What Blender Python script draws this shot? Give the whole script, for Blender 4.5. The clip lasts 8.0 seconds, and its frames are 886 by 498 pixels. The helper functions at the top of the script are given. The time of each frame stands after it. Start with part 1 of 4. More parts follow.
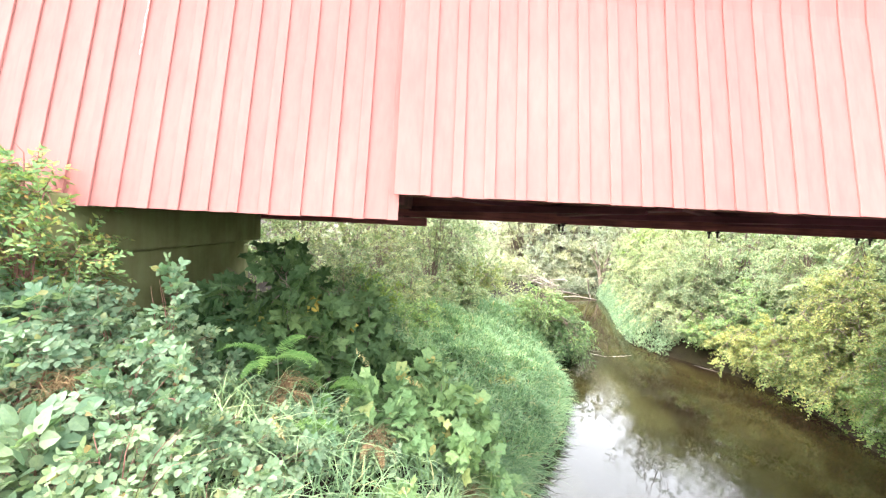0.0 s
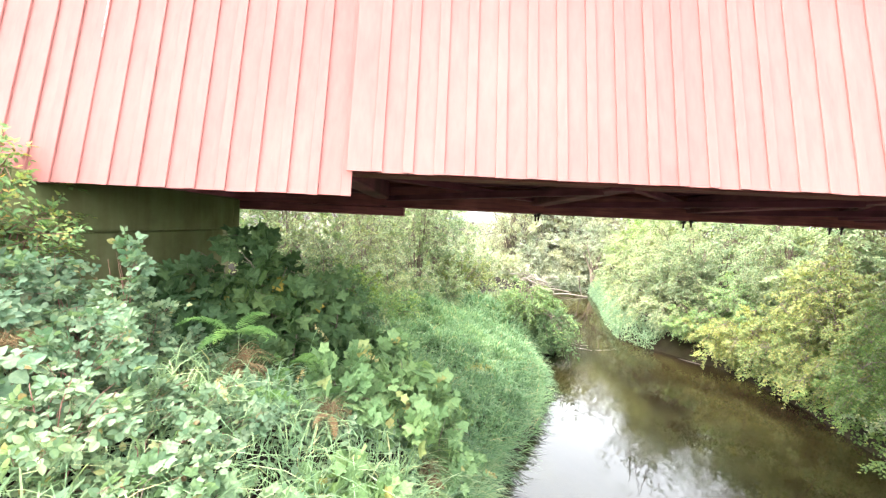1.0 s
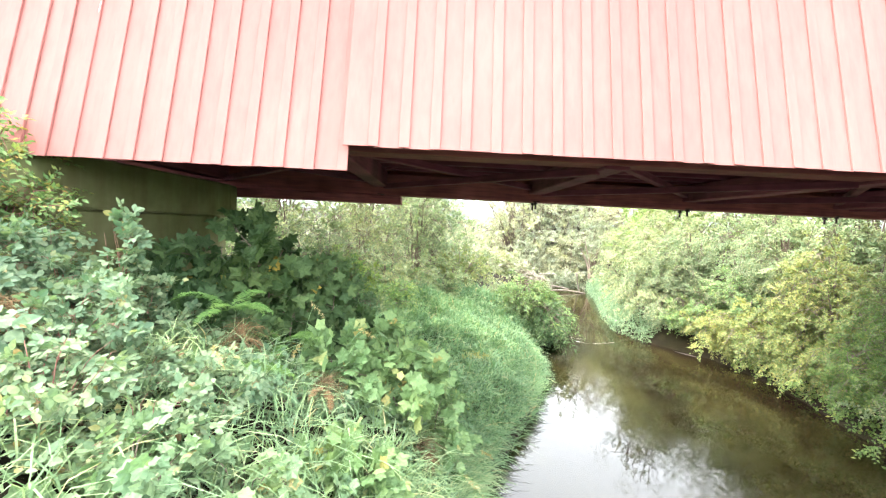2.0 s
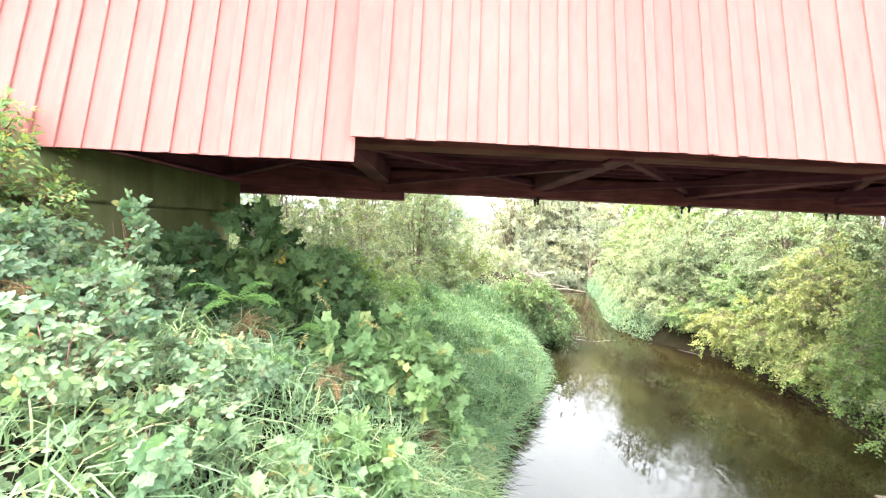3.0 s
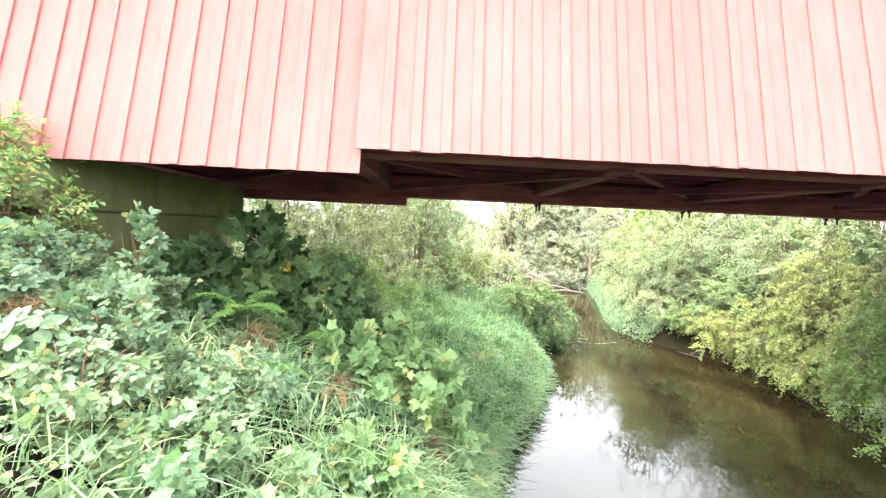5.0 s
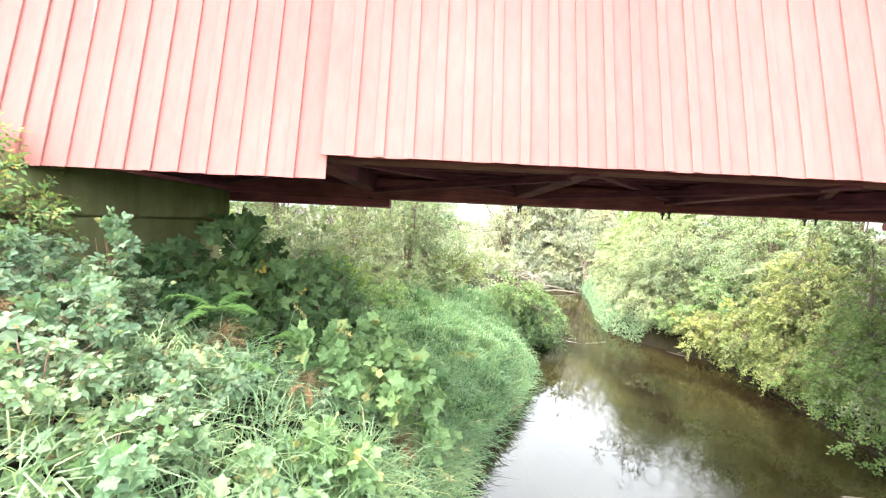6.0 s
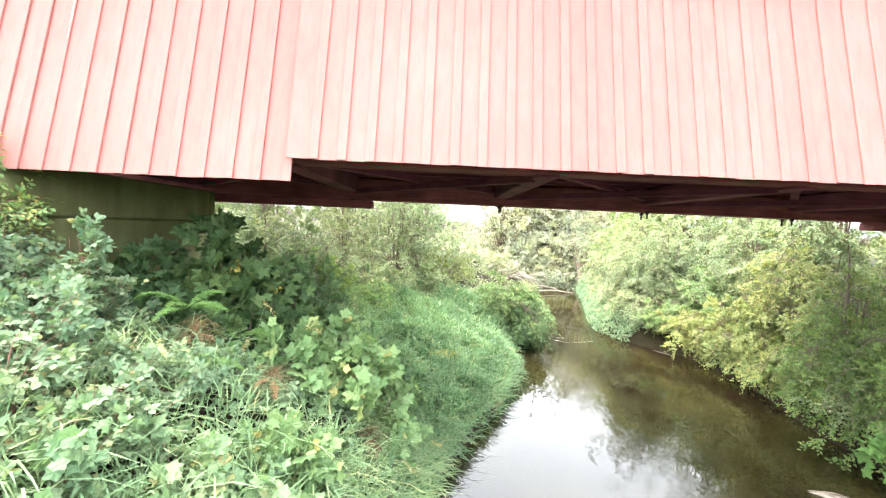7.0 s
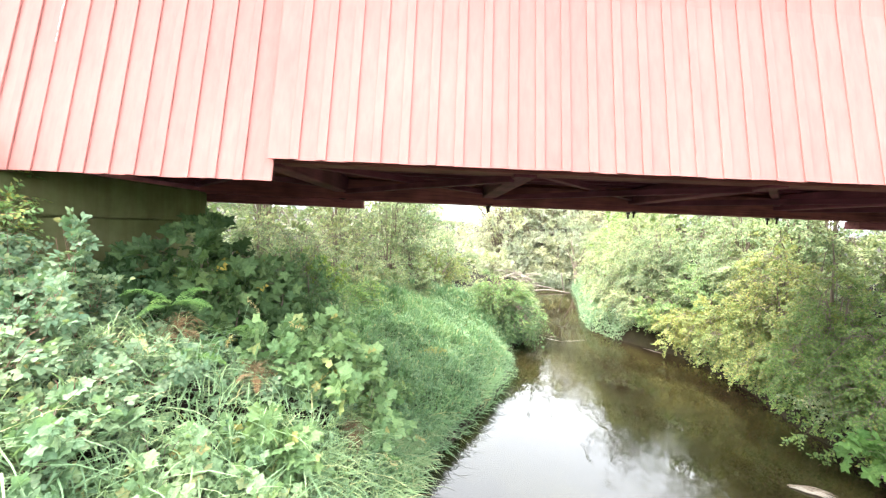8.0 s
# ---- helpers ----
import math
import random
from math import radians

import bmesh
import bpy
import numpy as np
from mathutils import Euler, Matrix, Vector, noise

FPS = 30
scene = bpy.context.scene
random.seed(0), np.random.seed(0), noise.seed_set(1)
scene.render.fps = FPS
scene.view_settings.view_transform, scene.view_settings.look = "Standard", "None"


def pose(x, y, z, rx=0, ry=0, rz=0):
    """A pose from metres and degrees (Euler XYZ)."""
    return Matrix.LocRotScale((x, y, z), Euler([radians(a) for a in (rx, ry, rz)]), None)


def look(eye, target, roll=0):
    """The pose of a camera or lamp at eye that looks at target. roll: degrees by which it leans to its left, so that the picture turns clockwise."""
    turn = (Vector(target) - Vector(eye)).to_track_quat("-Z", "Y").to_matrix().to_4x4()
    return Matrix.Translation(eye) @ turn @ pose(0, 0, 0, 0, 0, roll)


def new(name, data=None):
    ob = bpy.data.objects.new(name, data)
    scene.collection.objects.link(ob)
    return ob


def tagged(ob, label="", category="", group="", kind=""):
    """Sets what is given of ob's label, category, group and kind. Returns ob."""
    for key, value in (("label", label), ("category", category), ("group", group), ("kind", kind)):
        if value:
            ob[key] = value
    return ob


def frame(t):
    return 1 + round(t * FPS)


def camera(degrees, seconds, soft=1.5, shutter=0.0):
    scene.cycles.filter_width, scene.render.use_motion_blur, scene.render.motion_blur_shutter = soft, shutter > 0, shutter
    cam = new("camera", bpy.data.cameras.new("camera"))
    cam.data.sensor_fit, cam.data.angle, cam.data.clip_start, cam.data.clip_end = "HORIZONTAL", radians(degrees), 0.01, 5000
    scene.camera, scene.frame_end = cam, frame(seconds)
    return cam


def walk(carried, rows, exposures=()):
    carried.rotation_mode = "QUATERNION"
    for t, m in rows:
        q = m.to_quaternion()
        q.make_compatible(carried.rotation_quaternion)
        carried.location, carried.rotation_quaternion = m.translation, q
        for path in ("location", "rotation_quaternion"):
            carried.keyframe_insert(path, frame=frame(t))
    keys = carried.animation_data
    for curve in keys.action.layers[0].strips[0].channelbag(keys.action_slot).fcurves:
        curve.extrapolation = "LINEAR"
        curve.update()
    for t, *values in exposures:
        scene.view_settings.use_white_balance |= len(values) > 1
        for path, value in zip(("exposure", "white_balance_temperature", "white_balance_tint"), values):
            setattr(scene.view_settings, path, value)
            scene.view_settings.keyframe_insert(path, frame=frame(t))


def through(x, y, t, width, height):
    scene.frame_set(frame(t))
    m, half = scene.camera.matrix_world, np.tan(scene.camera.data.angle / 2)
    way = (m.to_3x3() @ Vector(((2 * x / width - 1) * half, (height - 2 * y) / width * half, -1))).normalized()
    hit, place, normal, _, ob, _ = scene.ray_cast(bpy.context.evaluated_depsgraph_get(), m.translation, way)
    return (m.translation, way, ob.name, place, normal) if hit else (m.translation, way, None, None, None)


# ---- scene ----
EXPOSURE, KELVIN = 3.55, 6500.0
cam = camera(96.69, 8.0, soft=1.3)
PATH = [
    (0, (0.315, -3.094, 3.63), (0.349, -1.099, 3.497), 2.7),
    (0.5, (0.572, -3.149, 3.536), (0.604, -1.153, 3.408), 2.6),
    (1, (0.713, -3.203, 3.432), (0.748, -1.207, 3.311), 2.6),
    (1.5, (0.753, -3.219, 3.317), (0.794, -1.223, 3.197), 2.7),
    (3, (0.693, -3.25, 3.141), (0.737, -1.254, 3.026), 2.7),
    (3.5, (0.653, -3.231, 3.152), (0.699, -1.235, 3.034), 2.7),
    (4, (0.604, -3.232, 3.172), (0.651, -1.236, 3.055), 2.7),
    (5.5, (0.758, -3.342, 3.261), (0.801, -1.346, 3.143), 2.7),
    (6, (0.977, -3.408, 3.278), (1.014, -1.412, 3.16), 2.6),
    (6.5, (1.203, -3.484, 3.285), (1.235, -1.488, 3.168), 2.6),
    (7, (1.344, -3.546, 3.286), (1.372, -1.55, 3.172), 2.5),
    (7.5, (1.408, -3.582, 3.28), (1.437, -1.585, 3.167), 2.4),
    (8, (1.556, -3.643, 3.279), (1.581, -1.646, 3.166), 2.4),
]
walk(cam, [(t, look(eye, target, roll)) for t, eye, target, roll in PATH], exposures=[(0.0, EXPOSURE - 0.05, KELVIN, 12.0), (1.5, EXPOSURE, KELVIN, 10.0), (8.0, EXPOSURE, KELVIN, 10.0)])

# ---- light: a bright overcast sky and a very soft sun ----
SUN_ELEVATION, SUN_TURN = radians(60), radians(276)
world = bpy.data.worlds.new("sky")
scene.world = world
world.use_nodes = True
wn = world.node_tree.nodes
wn.clear()
sky = wn.new("ShaderNodeTexSky")
sky.sky_type = "NISHITA"
sky.sun_disc = False
sky.sun_elevation, sky.sun_rotation = SUN_ELEVATION, SUN_TURN
sky.air_density, sky.dust_density, sky.ozone_density = 1.0, 3.0, 1.0
dull = wn.new("ShaderNodeHueSaturation")
dull.inputs["Saturation"].default_value = 0.35
dull.inputs["Value"].default_value = 0.05
cloud = wn.new("ShaderNodeMix")  # the even cloud layer over the sky
cloud.data_type, cloud.blend_type = "RGBA", "ADD"
cloud.inputs[0].default_value = 1.0
cloud.inputs[7].default_value = (0.80, 0.84, 0.86, 1)
back = wn.new("ShaderNodeBackground")
back.inputs["Strength"].default_value = 0.9
wout = wn.new("ShaderNodeOutputWorld")
world.node_tree.links.new(sky.outputs[0], dull.inputs["Color"])
world.node_tree.links.new(dull.outputs[0], cloud.inputs[6])
world.node_tree.links.new(cloud.outputs[2], back.inputs["Color"])
world.node_tree.links.new(back.outputs[0], wout.inputs["Surface"])
sun = new("sun", bpy.data.lights.new("sun", "SUN"))
sun.data.energy, sun.data.angle, sun.data.color = 1.75, radians(45), (1.0, 0.95, 0.86)
sun_way = Vector((math.sin(SUN_TURN) * math.cos(SUN_ELEVATION), math.cos(SUN_TURN) * math.cos(SUN_ELEVATION), math.sin(SUN_ELEVATION)))
sun.matrix_world = look(sun_way * 60, (0, 0, 0))


# ---- materials ----
def material(name, roughness=0.6, metallic=0.0, specular=0.5):
    m = bpy.data.materials.new(name)
    m.use_nodes = True
    b = m.node_tree.nodes["Principled BSDF"]
    b.inputs["Roughness"].default_value = roughness
    b.inputs["Metallic"].default_value = metallic
    b.inputs["Specular IOR Level"].default_value = specular
    return m, m.node_tree, b


def ramp(tree, source, stops):
    r = tree.nodes.new("ShaderNodeValToRGB")
    while len(r.color_ramp.elements) < len(stops):
        r.color_ramp.elements.new(0.5)
    for e, (at, c) in zip(r.color_ramp.elements, stops):
        e.position, e.color = at, (*c, 1)
    tree.links.new(source, r.inputs[0])
    return r.outputs[0]


def noise_tex(tree, scale, detail=4.0, stretch=(1, 1, 1), rough=0.55, world_space=False, each=False):
    co = tree.nodes.new("ShaderNodeTexCoord" if not world_space else "ShaderNodeNewGeometry")
    mp = tree.nodes.new("ShaderNodeMapping")
    mp.inputs["Scale"].default_value = stretch
    n = tree.nodes.new("ShaderNodeTexNoise")
    n.inputs["Scale"].default_value, n.inputs["Detail"].default_value, n.inputs["Roughness"].default_value = scale, detail, rough
    tree.links.new(co.outputs["Position" if world_space else "Object"], mp.inputs[0])
    tree.links.new(mp.outputs[0], n.inputs["Vector"])
    if each:  # every object its own stretch of the pattern
        far = tree.nodes.new("ShaderNodeVectorMath")
        far.operation = "SCALE"
        far.inputs[0].default_value = (31.0, 17.0, 53.0)
        tree.links.new(object_random(tree), far.inputs["Scale"])
        tree.links.new(far.outputs[0], mp.inputs["Location"])
    return n.outputs["Fac"]


def mixed(tree, a, b, fac, kind="MIX"):
    x = tree.nodes.new("ShaderNodeMix")
    x.data_type, x.blend_type = "RGBA", kind
    for sock, v in ((x.inputs[0], fac), (x.inputs[6], a), (x.inputs[7], b)):
        if isinstance(v, (int, float)):
            sock.default_value = v
        elif isinstance(v, tuple):
            sock.default_value = (*v, 1)
        else:
            tree.links.new(v, sock)
    return x.outputs[2]


def bumped(tree, bsdf, height, strength=0.3, distance=0.01):
    b = tree.nodes.new("ShaderNodeBump")
    b.inputs["Strength"].default_value, b.inputs["Distance"].default_value = strength, distance
    tree.links.new(height, b.inputs["Height"])
    tree.links.new(b.outputs[0], bsdf.inputs["Normal"])


def object_random(tree):
    return tree.nodes.new("ShaderNodeObjectInfo").outputs["Random"]


def island_random(tree):
    return tree.nodes.new("ShaderNodeNewGeometry").outputs["Random Per Island"]


def leaf_material(name, stops, roughness=0.5, through=0.34, blotch=6.0):
    m, t, b = material(name, roughness + 0.1, specular=0.2)
    col = ramp(t, island_random(t), stops)
    big = ramp(t, noise_tex(t, 1.3, 2.0, world_space=True), [(0.3, (0.72, 0.78, 0.72)), (0.7, (1.2, 1.15, 1.0))])
    col = mixed(t, col, big, 1.0, "MULTIPLY")
    fine = ramp(t, noise_tex(t, blotch * 8, 3.0, world_space=True), [(0.35, (0.8, 0.85, 0.8)), (0.7, (1.12, 1.1, 1.0))])
    col = mixed(t, col, fine, 1.0, "MULTIPLY")
    own = ramp(t, object_random(t), [(0.0, (0.86, 0.90, 0.88)), (0.5, (1, 1, 1)), (1.0, (1.14, 1.08, 0.98))])
    col = mixed(t, col, own, 1.0, "MULTIPLY")
    t.links.new(col, b.inputs["Base Color"])
    tr = t.nodes.new("ShaderNodeBsdfTranslucent")
    t.links.new(mixed(t, col, (1.03, 1.12, 0.66), 1.0, "MULTIPLY"), tr.inputs["Color"])
    mx = t.nodes.new("ShaderNodeMixShader")
    mx.inputs[0].default_value = through
    t.links.new(b.outputs[0], mx.inputs[1])
    t.links.new(tr.outputs[0], mx.inputs[2])
    t.links.new(mx.outputs[0], t.nodes["Material Output"].inputs["Surface"])
    return m


def wood_material(name, dark, light, roughness=0.75, along="x"):
    m, t, b = material(name, roughness, specular=0.12)
    st = {"x": (0.6, 9, 9), "y": (9, 0.6, 9), "z": (9, 9, 0.6)}[along]
    g = noise_tex(t, 3.0, 6.0, st, 0.65)
    col = ramp(t, g, [(0.3, dark), (0.7, light)])
    st2 = ramp(t, noise_tex(t, 1.1, 3.0, (1, 1, 1), 0.6, True), [(0.35, (0.55, 0.52, 0.5)), (0.65, (1.15, 1.1, 1.05))])
    t.links.new(mixed(t, col, st2, 1.0, "MULTIPLY"), b.inputs["Base Color"])
    bumped(t, b, g, 0.5, 0.006)
    return m


def red_paint():
    m, t, b = material("faded_red_paint", 0.85, specular=0.12)
    grain = noise_tex(t, 5.0, 6.0, (9, 9, 0.5), 0.65, each=True)
    col = ramp(t, grain, [(0.2, (0.2540, 0.1063, 0.0946)), (0.55, (0.2680, 0.1144, 0.1015)), (0.85, (0.2790, 0.1214, 0.1074))])
    each = ramp(t, object_random(t), [(0.0, (0.985, 0.975, 0.98)), (0.5, (1, 1, 1)), (1.0, (1.012, 1.02, 1.018))])
    col = mixed(t, col, each, 1.0, "MULTIPLY")
    streak = ramp(t, noise_tex(t, 3.0, 3.0, (6, 6, 0.22), 0.5, each=True), [(0.40, (1, 1, 1)), (0.66, (0.955, 0.915, 0.925))])
    col = mixed(t, col, streak, 1.0, "MULTIPLY")
    weather = ramp(t, noise_tex(t, 0.55, 4.0, (1, 1, 0.5), 0.6, True), [(0.35, (0.95, 0.89, 0.89)), (0.7, (1.05, 1.09, 1.08))])
    col = mixed(t, col, weather, 1.0, "MULTIPLY")
    flake = ramp(t, noise_tex(t, 24.0, 5.0, (2, 2, 0.7), 0.7, True), [(0.745, (0, 0, 0)), (0.77, (1, 1, 1))])
    col = mixed(t, col, (0.46, 0.40, 0.36), flake)
    t.links.new(col, b.inputs["Base Color"])
    rg = ramp(t, grain, [(0.2, (0.78, 0.78, 0.78)), (0.8, (0.92, 0.92, 0.92))])
    t.links.new(rg, b.inputs["Roughness"])
    bumped(t, b, grain, 0.10, 0.003)
    return m


def concrete_material():
    m, t, b = material("mossy_concrete", 0.9, specular=0.15)
    n = noise_tex(t, 2.2, 8.0, (1, 1, 1), 0.65, True)
    col = ramp(t, n, [(0.25, (0.092, 0.104, 0.044)), (0.5, (0.138, 0.148, 0.066)), (0.8, (0.185, 0.184, 0.10))])
    run = ramp(t, noise_tex(t, 2.6, 4.0, (1.2, 1.2, 0.08), 0.6, True), [(0.42, (0.62, 0.50, 0.44)), (0.6, (1, 1, 1))])
    col = mixed(t, col, run, 0.4, "MULTIPLY")
    t.links.new(col, b.inputs["Base Color"])
    bumped(t, b, noise_tex(t, 40, 6.0, (1, 1, 1), 0.7, True), 0.4, 0.006)
    return m


def ground_material():
    m, t, b = material("bank_soil", 0.95, specular=0.2)
    n = noise_tex(t, 3.0, 8.0, (1, 1, 1), 0.7, True)
    # soil made near black: shade under the overhanging banks is in this colour
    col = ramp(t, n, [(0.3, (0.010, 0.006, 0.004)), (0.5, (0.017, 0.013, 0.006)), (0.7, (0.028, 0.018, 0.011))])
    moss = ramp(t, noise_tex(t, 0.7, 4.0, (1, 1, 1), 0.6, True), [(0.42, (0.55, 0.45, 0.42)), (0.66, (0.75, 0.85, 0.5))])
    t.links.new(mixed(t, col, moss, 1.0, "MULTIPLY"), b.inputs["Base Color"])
    bumped(t, b, noise_tex(t, 22, 6.0, (1, 1, 1), 0.7, True), 0.8, 0.03)
    return m


def water_material():
    m, t, b = material("creek_water", 0.02, specular=0.9)
    b.inputs["IOR"].default_value = 1.33
    n = noise_tex(t, 0.5, 5.0, (1, 0.6, 1), 0.6, True)
    col = ramp(t, n, [(0.32, (0.0055, 0.0024, 0.0021)), (0.47, (0.010, 0.0068, 0.0032)), (0.60, (0.022, 0.0185, 0.0065)), (0.75, (0.008, 0.0042, 0.003))])
    t.links.new(col, b.inputs["Base Color"])
    rip = noise_tex(t, 6.5, 3.0, (1.0, 0.45, 1), 0.55, True)
    calm = ramp(t, noise_tex(t, 0.75, 2.0, (1, 1, 1), 0.5, True), [(0.40, (0.05, 0.05, 0.05)), (0.64, (1, 1, 1))])
    h = mixed(t, (0.5, 0.5, 0.5), rip, calm)
    h = mixed(t, h, mixed(t, (0, 0, 0), noise_tex(t, 26.0, 2.0, (1.0, 0.5, 1), 0.5, True), calm), 0.16, "ADD")
    bumped(t, b, h, 0.18, 0.035)
    return m


def plain(name, colour, roughness=0.7, metallic=0.0, vary=0.25, scale=12.0):
    m, t, b = material(name, roughness, metallic)
    lo, hi = tuple(c * (1 - vary) for c in colour), tuple(min(1, c * (1 + vary)) for c in colour)
    n = noise_tex(t, scale, 5.0, (1, 1, 1), 0.65, True)
    t.links.new(ramp(t, n, [(0.3, lo), (0.7, hi)]), b.inputs["Base Color"])
    bumped(t, b, n, 0.3, 0.006)
    return m


RED = red_paint()
CHORD = wood_material("weathered_brown_timber", (0.14, 0.046, 0.062), (0.29, 0.105, 0.095))
BEAM = wood_material("dark_floor_timber", (0.145, 0.046, 0.072), (0.22, 0.072, 0.108), along="y")
DECK = wood_material("dark_deck_plank", (0.115, 0.035, 0.057), (0.185, 0.058, 0.088))
IRON = plain("rusty_black_iron", (0.035, 0.025, 0.022), 0.6, 0.6)
CONCRETE = concrete_material()
BARE = plain("bare_pale_wood", (0.42, 0.38, 0.33), 0.85, scale=40)
ROOF = plain("brown_shingle", (0.10, 0.07, 0.055), 0.85)
SOIL = ground_material()
WATER = water_material()
FOAM = plain("white_foam", (0.30, 0.28, 0.24), 0.7)
BARK = plain("grey_brown_bark", (0.13, 0.10, 0.075), 0.9, scale=30)
CANE = plain("reddish_cane", (0.16, 0.07, 0.05), 0.7, scale=30)
LOG = plain("bleached_driftwood", (0.21, 0.18, 0.145), 0.85, scale=9)
# the mist before the hill is painted as its pale grey colour
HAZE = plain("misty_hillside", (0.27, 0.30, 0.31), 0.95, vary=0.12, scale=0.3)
SAND = plain("wet_sand", (0.035, 0.024, 0.020), 0.8, scale=9)

G = leaf_material
BRAMBLE = G("bramble_leaf", [(0.000, (0.083, 0.144, 0.098)), (0.500, (0.138, 0.199, 0.141)), (0.975, (0.198, 0.251, 0.181)), (0.990, (0.248, 0.228, 0.113)), (1.000, (0.186, 0.124, 0.085))], 0.42)
ROSE = G("rose_leaf", [(0.0, (0.112, 0.195, 0.091)), (0.6, (0.175, 0.260, 0.117)), (0.88, (0.300, 0.325, 0.117)), (1.0, (0.375, 0.221, 0.091))])
# maple green, darkened beyond the other leaves for the shade below the bridge
MAPLE = G("shaded_maple_leaf", [(0.000, (0.038, 0.074, 0.034)), (0.600, (0.059, 0.103, 0.049)), (0.994, (0.082, 0.128, 0.057)), (1.000, (0.285, 0.227, 0.057))], 0.5)
THIMBLE = G("thimbleberry_leaf", [(0.000, (0.117, 0.193, 0.095)), (0.600, (0.174, 0.260, 0.134)), (0.960, (0.235, 0.320, 0.163)), (1.000, (0.378, 0.311, 0.136))], 0.5)
LUSH = G("pale_thimbleberry_leaf", [(0.0, (0.122, 0.195, 0.125)), (0.6, (0.193, 0.277, 0.176)), (0.96, (0.248, 0.326, 0.220)), (1.0, (0.303, 0.260, 0.145))], 0.5)
STRAW = G("bleached_grass", [(0.0, (0.177, 0.264, 0.168)), (0.6, (0.265, 0.360, 0.240)), (0.9, (0.364, 0.420, 0.300)), (1.0, (0.464, 0.432, 0.288))], 0.45)
FERN = G("fern_leaf", [(0.0, (0.078, 0.156, 0.049)), (1.0, (0.134, 0.226, 0.080))], 0.5)
DEAD = G("dead_bracken", [(0.0, (0.094, 0.055, 0.034)), (0.6, (0.148, 0.098, 0.062)), (1.0, (0.218, 0.164, 0.112))], 0.8, 0.15)
GRASS = G("bank_grass", [(0.000, (0.119, 0.196, 0.123)), (0.600, (0.193, 0.288, 0.186)), (0.950, (0.297, 0.372, 0.248)), (1.000, (0.534, 0.436, 0.293))], 0.45)
# darker copy of the canary grass, painting the shade low in its clumps
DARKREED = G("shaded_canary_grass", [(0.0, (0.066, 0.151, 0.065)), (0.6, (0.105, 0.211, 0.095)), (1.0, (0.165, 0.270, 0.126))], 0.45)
PALEREED = G("pale_reed", [(0.0, (0.122, 0.203, 0.133)), (0.6, (0.187, 0.266, 0.189)), (1.0, (0.259, 0.315, 0.231))], 0.45)
REED = G("canary_grass", [(0.000, (0.119, 0.218, 0.128)), (0.600, (0.177, 0.299, 0.187)), (0.970, (0.276, 0.363, 0.235)), (1.000, (0.512, 0.400, 0.282))], 0.45)
WILLOW = G("willow_leaf", [(0.000, (0.145, 0.196, 0.125)), (0.600, (0.218, 0.264, 0.178)), (1.000, (0.322, 0.329, 0.208))], 0.45)
# green leaf darkened to hold the bridge's shadow and the gaps between shrubs
SHADEG = G("shaded_green_leaf", [(0.0, (0.081, 0.141, 0.051)), (0.6, (0.137, 0.203, 0.073)), (0.95, (0.208, 0.265, 0.096)), (1.0, (0.264, 0.260, 0.101))], 0.45)
# dark willow green, also painting the shade at the foot of willows
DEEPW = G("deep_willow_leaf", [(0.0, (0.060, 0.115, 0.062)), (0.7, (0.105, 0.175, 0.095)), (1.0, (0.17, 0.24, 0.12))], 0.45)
DARKW = G("dark_willow_leaf", [(0.000, (0.109, 0.191, 0.095)), (0.700, (0.184, 0.272, 0.136)), (1.000, (0.280, 0.346, 0.147))], 0.45)
YELLOWG = G("yellow_green_leaf", [(0.000, (0.122, 0.172, 0.074)), (0.500, (0.205, 0.245, 0.104)), (0.850, (0.285, 0.286, 0.116)), (1.000, (0.309, 0.268, 0.121))], 0.45)
OLIVE = G("olive_willow_leaf", [(0.0, (0.154, 0.218, 0.137)), (0.6, (0.251, 0.312, 0.202)), (1.0, (0.373, 0.406, 0.270))], 0.45)
BRIGHT = G("bright_alder_leaf", [(0.000, (0.117, 0.193, 0.058)), (0.600, (0.186, 0.261, 0.073)), (1.000, (0.257, 0.306, 0.087))], 0.45)
# far leaves: the haze of distance is put into this paler, greyer colour
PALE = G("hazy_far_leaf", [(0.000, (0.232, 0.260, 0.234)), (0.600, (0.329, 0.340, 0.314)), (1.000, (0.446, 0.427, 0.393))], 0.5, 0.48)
FLOWER = G("yellow_blossom", [(0.0, (0.294, 0.270, 0.090)), (1.0, (0.385, 0.360, 0.180))], 0.6)
SEED = G("straw_seed_head", [(0.0, (0.34, 0.27, 0.15)), (1.0, (0.48, 0.40, 0.25))], 0.7)


# ---- building blocks ----
def world_at(ob):
    p = Vector((0, 0, 0))
    while ob:
        p += ob.location
        ob = ob.parent
    return p


def thing(name, label, category, at=(0, 0, 0), group="", kind=""):
    return_ob = new(name)
    return_ob.empty_display_size = 0.2
    return_ob.location = at
    return tagged(return_ob, label, category, group, kind)


def hang(name, mesh, mat, parent=None, at=(0, 0, 0), label=""):
    """A mesh as one object; at is in the world."""
    ob = new(name, mesh)
    if mat and not mesh.materials:
        mesh.materials.append(mat)
    ob.parent = parent
    ob.location = Vector(at) - (world_at(parent) if parent else Vector((0, 0, 0)))
    if label:
        tagged(ob, label)
    return ob


def box_mesh(name, sx, sy, sz, bevel=0.008):
    bm = bmesh.new()
    bmesh.ops.create_cube(bm, size=1.0)
    bmesh.ops.scale(bm, vec=(sx, sy, sz), verts=bm.verts)
    if bevel:
        bmesh.ops.bevel(bm, geom=list(bm.edges), offset=bevel, segments=1, affect="EDGES")
    me = bpy.data.meshes.new(name)
    bm.to_mesh(me)
    bm.free()
    return me


